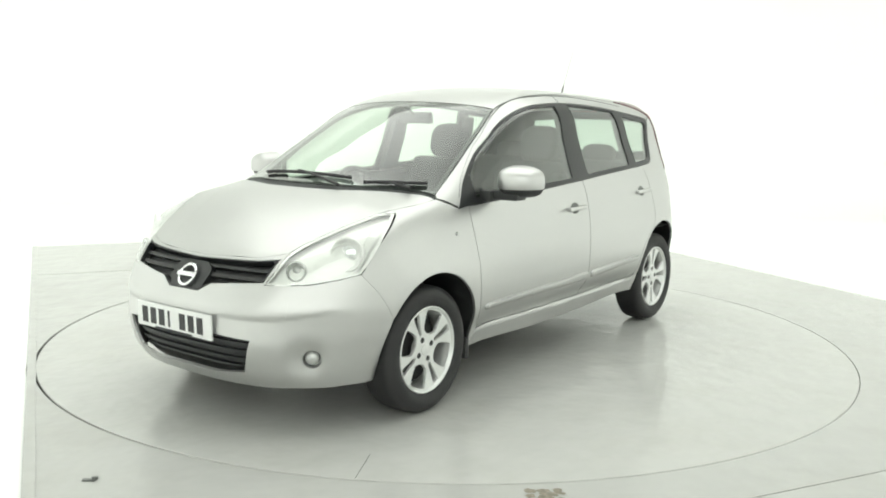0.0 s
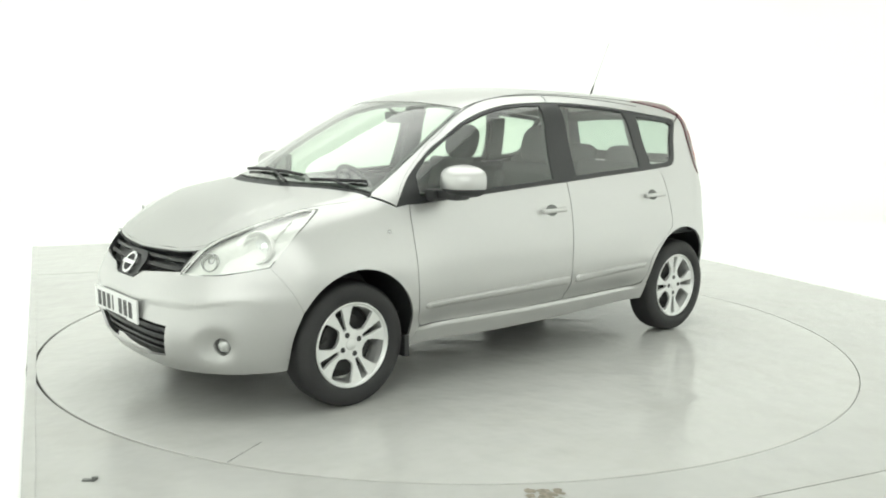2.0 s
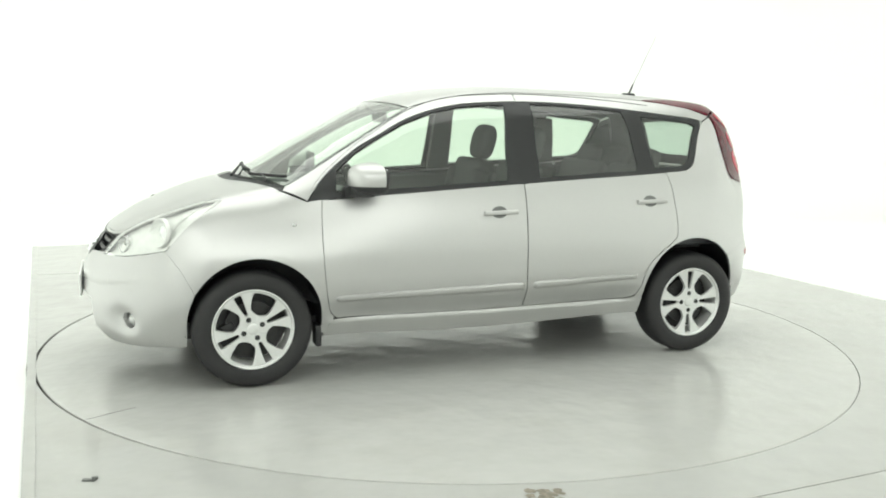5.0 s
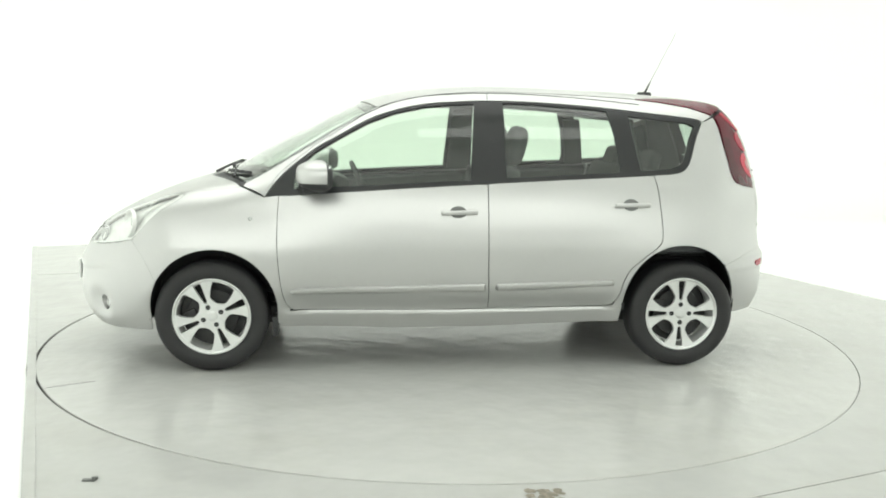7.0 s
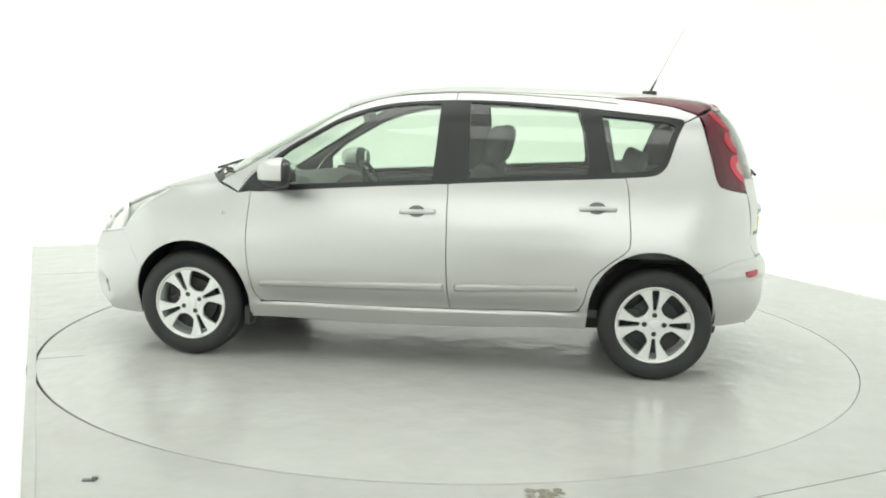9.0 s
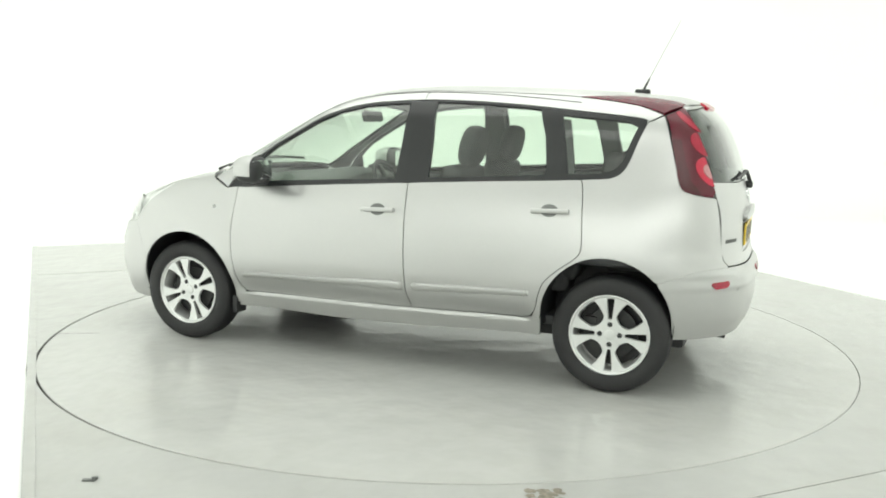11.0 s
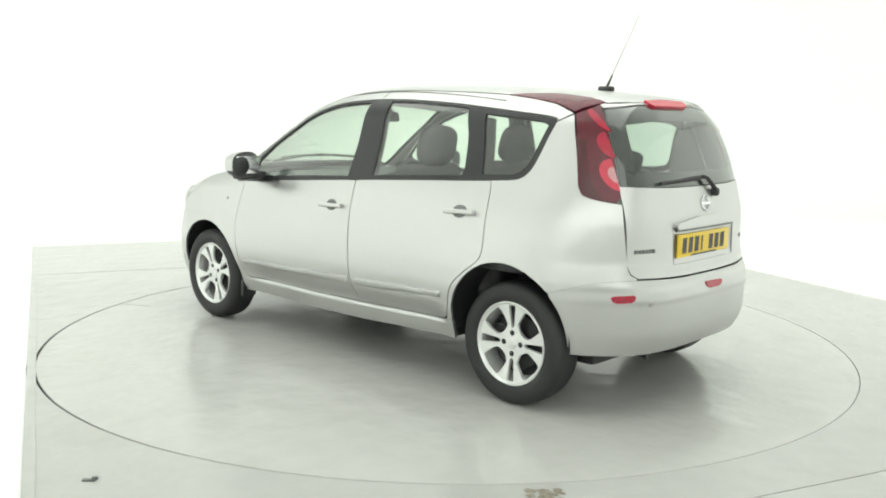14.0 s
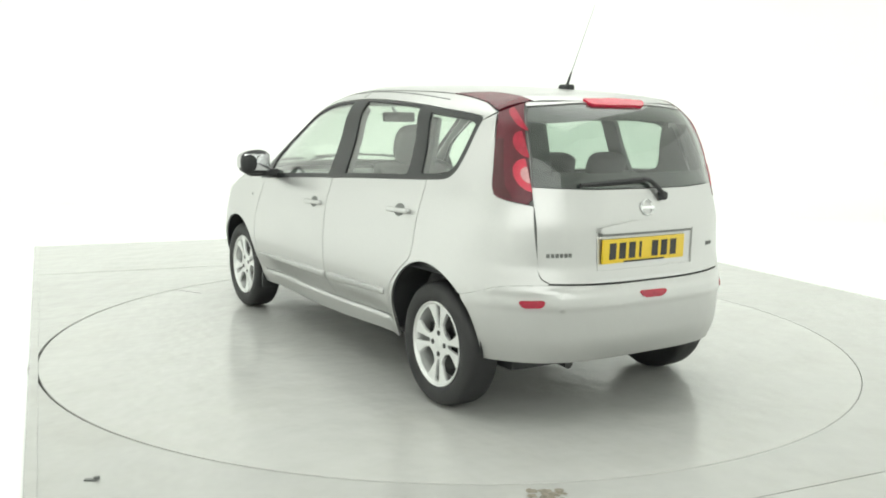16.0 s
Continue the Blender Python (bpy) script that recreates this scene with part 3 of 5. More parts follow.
    centre = sheet(FRONT, mid, [grille, intake, LAMP, rlamp], gap=0.0, grid=0.013)
    cx, cy, cz = 1.922, 0.612, 0.352
    fog = np.array([(cx - 0.014 - 0.71 * c * 0.041, cy + 0.014 + 0.71 * c * 0.041, cz + s * 0.041) for c, s in ((math.cos(a), math.sin(a)) for a in np.linspace(0, 6.2832, 25)[:-1])])
    corner = ring(on_front(*[(0.55, z) for z in np.linspace(0.216, 0.80, 30)]), on_side((1.75, 0.75)), seam, on_side(*[q for q in FRONT_ARCH if q[0] > 1.580 and q[1] < 0.52][::-1]),
                  on_side((1.622, 0.25), (1.622, 0.222)), on_side(*[(x, 0.219) for x in np.linspace(1.64, 1.80, 7)]), on_front(*[(y, 0.216) for y in np.linspace(0.66, 0.56, 6)]))
    left = sheet((-0.7, -0.7, 0), corner, [LAMP, fog], gap=0.0, grid=0.013)
    p, f, n = left
    skin("front_bumper", [centre, left, (p * (1, -1, 1), [q[::-1] for q in f], n * (1, -1, 1))], PAINT, CAR, "silver front bumper")
    skin("grille_backing", [sheet(FRONT, grille, lift=-0.045, depth=0, gap=-0.02)], PLASTIC, CAR, "black grille backing")
    skin("intake_backing", [sheet(FRONT, intake, lift=-0.045, depth=0, gap=-0.07)], PLASTIC, CAR, "black air intake backing")
    rims = [sheet(FRONT, grille, [grille.mean(0) + (grille - grille.mean(0)) * (1, 0.97, 0.84)], lift=0.002, depth=0.03, gap=0.003, smooth=1)]
    skin("grille_frame", rims, BLACK, CAR, "gloss black grille frame")
    # slats across the grille and the intake
    for z0, y0, high in ((0.727, 0.43, 0.012), (0.692, 0.42, 0.016)):
        for s in (1, -1):
            bar = sheet(FRONT, on_front(*[(s * y, z0 + high / 2) for y in np.linspace(0.085, y0, 6)], *[(s * y, z0 - high / 2) for y in np.linspace(y0, 0.085, 6)]), lift=-0.016, depth=0.02, gap=0)
            skin("grille_slat", [bar], BLACK if z0 > 0.7 else STEEL, CAR, "black grille slat" if z0 > 0.7 else "dark steel grille slat")
    for z0, w in ((0.405, 0.41), (0.365, 0.395), (0.325, 0.38), (0.290, 0.36)):
        skin("intake_slat", [sheet(FRONT, on_front(*[(y, z0 + 0.008) for y in np.linspace(-w, w, 14)], *[(y, z0 - 0.008) for y in np.linspace(w, -w, 14)]), lift=-0.030, depth=0.025, gap=0)], BLACK, CAR)
    mount = sheet(FRONT, on_front((0.13, 0.705), (0.105, 0.615), (-0.105, 0.615), (-0.13, 0.705), (-0.08, 0.735), (0.08, 0.735)), lift=-0.006, depth=0.03, smooth=2)
    skin("badge_mount", [mount], BLACK, CAR, "black badge mount")
    # round maker's badge as a plain ring with a bar
    at = on_front((0.0, 0.668))[0]
    n = upright(at[None])[0]
    tilt = Vector(n).to_track_quat("Y", "Z").to_matrix().to_4x4()
    badge = lathe([(0.043, 0.0), (0.043, 0.008), (0.049, 0.012), (0.056, 0.008), (0.057, 0.0)], 40, closed=True)
    bmesh.ops.transform(badge, matrix=Matrix.Translation(at + n * 0.001) @ tilt, verts=badge.verts[:])
    badge = box((0.126, 0.010, 0.022), at + n * 0.009, 0.004, badge, tilt)
    part("badge", badge, CHROME, CAR, "round chrome badge with a bar")
    # sockets of the fog lamps
    for s in (1, -1):
        spot = cast([(cx - 0.014 + 0.35, cy + 0.014 + 0.35, cz)], (-0.7, -0.7, 0))[0]
        fx = Matrix.Translation((spot[0], s * spot[1], cz)) @ Matrix.Rotation(radians(s * 38), 4, "Z") @ Matrix.Rotation(radians(-90), 4, "Z")
        bm = lathe([(0.045, -0.004), (0.0425, 0.001), (0.040, -0.004), (0.038, -0.036), (0.001, -0.040)], 36)
        bmesh.ops.transform(bm, matrix=fx, verts=bm.verts[:])
        socket = part("fog_lamp", bm, PAINT, CAR, "round front fog lamp in a deep silver socket")
        bm = lathe([(0.0005, -0.004), (0.016, -0.006), (0.028, -0.013), (0.0345, -0.024), (0.035, -0.036)], 32)
        bmesh.ops.transform(bm, matrix=fx @ Matrix.Translation((0.002 * s, 0, 0)), verts=bm.verts[:])
        part("lamp_glass", bm, FOGGLASS, socket, "grey lamp glass")
    # head lamps
    hl = both("headlight", [sheet(LAMPWAY, LAMP, lift=-0.026, depth=0.0, gap=-0.006, grid=0.03)], HEADBOWL, CAR, "swept-back clear headlight")
    lens = both("lens", [sheet(LAMPWAY, LAMP, lift=0.001, depth=0.012, gap=0.001)], LENS, hl, "clear lens")
    under = LAMP[11:23]
    for s, h in ((1, hl[0]), (-1, hl[1])):
        part("seal", tube([tuple(q) for q in under * (1, s, 1) + upright(under) * (1, s, 1) * 0.0005], 0.0028, 6), BLACK, h, "thin dark lower edge of the lamp")
    # bright filler, added to cover the shaded gap along the lamp's edge
    both("bezel", [sheet(LAMPWAY, LAMP, lift=-0.004, depth=0.003, gap=-0.006, border=0.014)], HEADBOWL, hl, "silvery filler over the lamp's shaded edge")
    for o in lens:
        o.visible_shadow = False
    for dx, r, tag in (((1.700, 0.640, 0.790), 0.070, "large main beam bowl"), ((1.893, 0.520, 0.722), 0.040, "small round lamp bowl")):
        for s, h in ((1, hl[0]), (-1, hl[1])):
            spot = cast([Vector(dx) + Vector((0.81, 0.59, 0.06)) * 1.0], (-0.81, -0.59, -0.06))[0]
            turn = Vector((0.86, 0.50, 0.12)).to_track_quat("Y", "Z").to_matrix().to_4x4()
            place = Matrix.Diagonal((1, s, 1, 1)) @ Matrix.Translation(spot + Vector((-0.012, -0.008, 0))) @ turn
            bm = lathe([(r * 0.30, -0.030), (r * 0.75, -0.020), (r * 0.94, 0.0), (r * 1.0, 0.004), (r * 1.07, 0.001), (r * 1.10, -0.016)], 40)
            glow = lathe([(0.0005, -0.010), (r * 0.30, -0.013), (r * 0.52, -0.020), (r * 0.56, -0.030)], 32)
            for made in (bm, glow):
                bmesh.ops.transform(made, matrix=place, verts=made.verts[:])
                bmesh.ops.recalc_face_normals(made, faces=made.faces[:])
            part("lamp_bowl", bm, REFLECTOR if r > 0.05 else FOGGLASS, h, tag)
            part("bulb_shield", glow, CHROME if r > 0.05 else FOGGLASS, h, "bright bulb shield" if r > 0.05 else "grey bulb glass")
    for k in range(5):
        a, b = np.array((1.555 + 0.030 * k, 0.655 + 0.012 * k, 0.905 - 0.026 * k)), np.array((1.660 + 0.018 * k, 0.715 - 0.004 * k, 0.790 - 0.018 * k))
        line = cast([a * (1 - u) + b * u + np.array((0.5, 0.35, 0.4)) for u in np.linspace(0, 0.55, 6)], (-0.5, -0.35, -0.4))
        line = line - upright(line) * 0.022
        for s, h in ((1, hl[0]), (-1, hl[1])):
            part("reflector_rib", tube([tuple(q) for q in line * (1, s, 1)], 0.005, 6, None, 0.7), HEADBOWL, h, "ribbed silver reflector")
    # tailgate
    gate_top = ring(on_back((0.480, 1.462)), rear, on_back((-0.480, 1.462)))
    mirrored = (gate_edge * (1, -1, 1))[::-1]
    outline = ring(gate_edge, gate_top, mirrored, flow(on_back((-0.534, 0.664), (-0.2, 0.656), (0.2, 0.656), (0.534, 0.664)))[1:-1])
    glass_side = [(q[1] - 0.0045, q[2]) for q in gate_edge if 1.079 < q[2] < 1.447]
    glass_out = on_back(*glass_side, (0.25, 1.457), (0, 1.460), (-0.25, 1.457), *[(-y, z) for y, z in glass_side[::-1]], (-0.3, 1.074), (0, 1.072), (0.3, 1.074))
    recess = on_back((0.31, 0.885), (0.30, 0.715), (-0.30, 0.715), (-0.31, 0.885))
    gate = skin("tailgate", [sheet(BACK, outline, [glass_out, recess], gap=0.0018)], PAINT, CAR, "silver tailgate")
    edge_in = gate_edge
    # filler added behind the joint; its shade is in the grey colour
    flange = sheet(BACK, ring(on_back(*[(q[1] - 0.012, q[2]) for q in edge_in]), on_back(*[(q[1] + 0.014, q[2]) for q in edge_in[::-1]])), lift=-0.011, depth=0, gap=0)
    both("gate_flange", [flange], CUPGREY, CAR, "flange filling the tailgate's joint, its shade painted grey")
    skin("plate_recess", [sheet(BACK, recess, lift=-0.005, depth=-0.006, gap=-0.001)], PAINT, gate, "recess for the number plate")
    pane = skin("rear_window", [sheet(BACK, glass_out, lift=-0.003, depth=0.005, gap=0.003, grid=0.05, smooth=1)], REARCLEAR, gate, "grey-tinted rear window")
    pane.visible_shadow = False
    skin("rear_window_border", [sheet(BACK, glass_out, lift=-0.007, depth=0.004, gap=0.003, smooth=1, border=0.07)], BLACK, gate, "black border of the rear window")
    skin("plate_lamp_trim", [sheet(BACK, on_back((0.30, 0.908), (0.30, 0.876), (-0.30, 0.876), (-0.30, 0.908), (-0.1, 0.932), (0.1, 0.932)), lift=0.022, depth=0.03, smooth=1)], PAINT, gate, "silver grip moulding over the plate")
    # shade below the moulding is put into this strip's grey
    skin("plate_lamp", [sheet(BACK, on_back((0.285, 0.879), (0.285, 0.866), (-0.285, 0.866), (-0.285, 0.879)), lift=0.010, depth=0.02, gap=0)], CUPGREY, gate, "strip of the plate lamps, shade painted grey")
    bar = sheet(BACK, on_back((0.20, 1.476), (0.17, 1.445), (-0.17, 1.445), (-0.20, 1.476), (0, 1.483)), lift=0.009, depth=0.02, smooth=1)
    skin("brake_light", [bar], REDLIT, gate, "red high-level brake light")
    # model script as plain bars
    for y, z, count in ((0.487, 0.788, 6), (-0.462, 0.79, 3)):
        for k in range(count):
            c = y + 0.0195 * ((count - 1) / 2 - k)
            bar = sheet(BACK, on_back((c + 0.007, z + 0.009), (c + 0.007, z - 0.009), (c - 0.007, z - 0.009), (c - 0.007, z + 0.009)), lift=0.003, depth=0.004, gap=0)
            skin("script_bar", [bar], CUPGREY, gate, "grey script shown as bars")
    at = on_back((0.0, 0.985))[0]
    n = upright(at[None])[0]
    tilt = Vector(n).to_track_quat("Y", "Z").to_matrix().to_4x4()
    badge = lathe([(0.030, 0.0), (0.030, 0.005), (0.034, 0.007), (0.038, 0.005), (0.039, 0.0)], 36, closed=True)
    bmesh.ops.transform(badge, matrix=Matrix.Translation(at + n * 0.001) @ tilt, verts=badge.verts[:])
    badge = box((0.090, 0.007, 0.015), at + n * 0.006, 0.003, badge, tilt)
    part("badge", badge, CHROME, gate, "round chrome badge with a bar")
    # tail lights: a column beside the tailgate with a wedge running forward on the roof's edge
    inner = np.array([q for q in gate_edge if q[2] > 1.003])
    column = ring(flow(tail_out)[:-1], inner, [(-1.535, 0.530, 1.432)])
    wedge = ring(wedge_out, [(-1.488, 0.576, 1.407), (-1.535, 0.530, 1.432)], inner[-1:], wedge_in[::-1][1:-1])
    lamps = both("tail_light", [sheet((0.75, -0.65, -0.1), column, lift=0.004, depth=0.02, grid=0.02), sheet((0.1, -0.35, -0.9), wedge, lift=0.004, depth=0.02, grid=0.02)], RED, CAR, "tall red tail light running on to the roof edge")
    both("lamp_lining", [sheet((0.75, -0.65, -0.1), column, lift=-0.03, depth=0, gap=-0.015), sheet((0.1, -0.35, -0.9), wedge, lift=-0.03, depth=0, gap=-0.01)], TRIM, CAR, "grey lining behind the tail light")
    cells = ((1.378, 0.050, MIDRED), (1.268, 0.058, MIDRED), (1.135, 0.072, REDLIT))
    for z, r, mat in cells:
        a = np.linspace(0, 2 * math.pi, 25)[:-1]
        yy = float(np.interp(z, inner[:, 2], inner[:, 1])) + 0.004
        disc = on_back(*[(yy + max(0.0, math.cos(q)) * r * 0.62, z + math.sin(q) * r * (1.0 if math.cos(q) > 0 else 1.0)) for q in a if math.cos(q) > -0.01])
        cell = both("lamp_cell", [sheet((0.75, -0.65, -0.1), disc, lift=0.007, depth=0.004, gap=0, grid=0.015)], mat, lamps, "bright red lamp cell")
        if r > 0.06:
            core = on_back(*[(yy + max(0.0, math.cos(q)) * 0.024, z + math.sin(q) * 0.036) for q in a if math.cos(q) > -0.01])
            both("clear_cell", [sheet((0.75, -0.65, -0.1), core, lift=0.010, depth=0.004, gap=0, grid=0.012)], LAMPCORE, lamps, "pale reversing lamp")
    # the lamp's darker outer side, painted on as a dark red strip
    dark = flow([(-1.53, 0.618, 1.29), (-1.576, 0.662, 1.156), (-1.603, 0.684, 1.07), (-1.652, 0.682, 1.035), (-1.70, 0.640, 1.025)])
    strip = ring(dark, [(-1.655, 0.655, 1.09), (-1.622, 0.640, 1.16), (-1.57, 0.603, 1.29)])
    both("lamp_shadow", [sheet((0.75, -0.65, -0.1), strip, lift=0.006, depth=0.003, gap=0, grid=0.02)], DARKRED, lamps, "dark red outer strip, the lamp's shade painted on")
    # rear bumper
    top_mid = flow(on_back((-0.50, 0.657), (-0.25, 0.650), (0, 0.649), (0.25, 0.650), (0.50, 0.657)))
    centre = sheet(BACK, ring(on_back(*[(y, 0.300) for y in np.linspace(0.50, -0.50, 12)], *[(-0.50, z) for z in np.linspace(0.32, 0.64, 22)]), top_mid, on_back(*[(0.50, z) for z in np.linspace(0.64, 0.32, 22)])), gap=0.0, grid=0.022)
    end = [q for q in REAR_ARCH if q[0] < -1.45 and q[1] < 0.587]
    corner = ring(on_back(*[(0.50, z) for z in np.linspace(0.300, 0.6575, 24)]), rear_seam, on_side(*end), on_side((-1.610, 0.30)), on_back(*[(y, 0.299) for y in np.linspace(0.72, 0.52, 10)]))
    p, f, n = sheet((0.7, -0.7, 0), corner, gap=0.0, grid=0.022)
    rb = skin("rear_bumper", [centre, (p, f, n), (p * (1, -1, 1), [q[::-1] for q in f], n * (1, -1, 1))], PAINT, CAR, "silver rear bumper")
    for pts in ([(0.655, 0.590), (0.560, 0.596), (0.570, 0.562), (0.640, 0.556)], [(0.095, 0.615), (-0.090, 0.610), (-0.060, 0.578), (0.065, 0.580)], [(-0.655, 0.590), (-0.560, 0.596), (-0.570, 0.562), (-0.640, 0.556)]):
        skin("reflector", [sheet(BACK, on_back(*pts), lift=0.004, depth=0.008, gap=0, smooth=1)], MIDRED, rb, "red reflector")
    # dark glass-house frame with the panes of the doors
    windows = {"front": on_side((0.865, 0.990), (0.60, 1.008), (0.24, 1.030), (-0.085, 1.048), (-0.095, 1.20), (-0.112, 1.457), (0.01, 1.454), (0.165, 1.439), (0.32, 1.405), (0.47, 1.349), (0.625, 1.263), (0.75, 1.187), (0.855, 1.094)),
               "rear": on_side((-0.285, 1.062), (-0.60, 1.080), (-0.915, 1.096), (-0.925, 1.13), (-0.900, 1.30), (-0.860, 1.432), (-0.785, 1.441), (-0.463, 1.461), (-0.275, 1.465)),
               "quarter": on_side((-1.045, 1.108), (-1.20, 1.115), (-1.265, 1.130), (-1.30, 1.165), (-1.345, 1.29), (-1.370, 1.352), (-1.33, 1.372), (-1.10, 1.394), (-0.985, 1.405), (-1.01, 1.27))}
    frames = both("window_frame", [sheet(SIDE, ring(BELT, DLO_BACK[1:], DLO_TOP[1:-1]), list(windows.values()), lift=-0.004, depth=0.02, gap=0.001)], BLACK, CAR, "black window surround and pillars")
    for key, owner in (("front", fdoor), ("rear", rdoor), ("quarter", frames)):
        for o in both("window", [sheet(SIDE, windows[key], lift=-0.010, depth=0.003, gap=-0.003, grid=0.05)], CLEAR, owner, "green-tinted side window"):
            o.visible_shadow = False
    # rubbing strips and handles
    for owner, x0, x1, high, low in ((fdoor, 0.880, -0.172, (0.462, 0.494), (0.424, 0.442)), (rdoor, -0.224, -0.886, (0.494, 0.510), (0.444, 0.476))):
        xs = np.concatenate([[x0, x0 - 0.012], np.linspace(x0 - 0.035, x1 + 0.014, 24), [x1]])
        bm = bmesh.new()
        rows = []
        for i, x in enumerate(xs):
            k = (x - x0) / (x1 - x0)
            top, foot = high[0] + (high[1] - high[0]) * k, low[0] + (low[1] - low[0]) * k
            end = {0: 0.45, 1: 0.85, len(xs) - 1: 0.8}.get(i, 1.0)
            mid = (top + foot) / 2
            row = []
            for f, out in ((1.0, -0.002), (0.90, 0.010), (0.66, 0.017), (0.10, 0.019), (-0.55, 0.015), (-0.88, 0.008), (-1.0, -0.004)):
                z = mid + f * end * (top - foot) / 2
                y = float(on_side((x, z))[0][1]) + out * (1 if 0 < i < len(xs) - 1 else 0.1)
                row.append(bm.verts.new((x, y, z)))
            rows.append(row)
        for p, q in zip(rows, rows[1:]):
            for i in range(6):
                bm.faces.new((p[i], q[i], q[i + 1], p[i + 1]))
        bmesh.ops.recalc_face_normals(bm, faces=bm.faces[:])
        flip = bm.copy()
        bmesh.ops.scale(flip, vec=(1, -1, 1), verts=flip.verts[:])
        bmesh.ops.reverse_faces(flip, faces=flip.faces[:])
        part("rubbing_strip", bm, PAINT, owner[0], "silver rubbing strip")
        part("rubbing_strip", flip, PAINT, owner[1], "silver rubbing strip")
    for owner, hx, hz in ((fdoor, -0.020, 0.878), (rdoor, -0.978, 0.921)):
        for s, d in ((1, owner[0]), (-1, owner[1])):
            spot = on_side((hx, hz))[0]
            a = np.linspace(0, 2 * math.pi, 21)[:-1]
            # a flat disc; the hollow's shade is put into its grey
            cup = sheet(SIDE, on_side(*[(hx + 0.006 + 0.046 * math.cos(q), hz + 0.032 * math.sin(q)) for q in a]), lift=0.0015, depth=0.003, gap=0, grid=0.015)
            skin("handle_recess", [cup], CUPGREY, d, "hand recess as a disc, its shade painted grey", s < 0)
            bm = box((0.196, 0.016, 0.024), (0, 0.020, 0), 0.0075, segments=3)
            bm = box((0.030, 0.024, 0.022), (-0.083, 0.010, 0), 0.006, bm)
            bm = box((0.030, 0.024, 0.022), (0.083, 0.010, 0), 0.006, bm)
            bmesh.ops.transform(bm, matrix=Matrix.Diagonal((1, s, 1, 1)) @ Matrix.Translation(spot) @ Matrix.Rotation(radians(1.5), 4, "Y"), verts=bm.verts[:])
            bmesh.ops.recalc_face_normals(bm, faces=bm.faces[:])
            part("door_handle", bm, PAINT, d, "silver pull handle")
    # joint between the upper door frames
    seam_line = sheet(RAIL, ring(on_side((-0.188, 1.478), (-0.190, 1.495), (-0.192, 1.515)), on_side((-0.196, 1.515), (-0.194, 1.495), (-0.192, 1.478))), lift=0.001, depth=0.002, gap=0)
    both("door_joint", [seam_line], BLACK, CAR, "thin dark joint of the door frames")
    over = [q for q in DLO_TOP[10:-2] if q[0] > -1.06]
    xz = np.array([(q[0], q[2]) for q in over])
    way = np.gradient(xz, axis=0)
    way /= np.linalg.norm(way, axis=1, keepdims=True)
    lift = np.stack([-way[:, 1], way[:, 0]], 1) * (0.014 + 0.030 * step(-xz[:, :1], -0.85, -0.2))
    upper, lower = xz + lift, xz + lift * 0.93
    frame_line = sheet(RAIL, ring(on_side(*upper), on_side(*lower[::-1])), lift=0.0012, depth=0.002, gap=0)
    both("roof_joint", [frame_line], BLACK, CAR, "thin dark joint over the doors")
    # small round side repeater
    for s in (1, -1):
        bm = lathe([(0.0005, 0.004), (0.008, 0.0035), (0.012, 0.0)], 20)
        bmesh.ops.transform(bm, matrix=Matrix.Diagonal((1, s, 1, 1)) @ Matrix.Translation(on_side((1.09, 0.83))[0]), verts=bm.verts[:])
        bmesh.ops.recalc_face_normals(bm, faces=bm.faces[:])
        part("side_repeater", bm, FOGGLASS, CAR, "small round side repeater")


build_panels()

# ---- the car: wheels ----


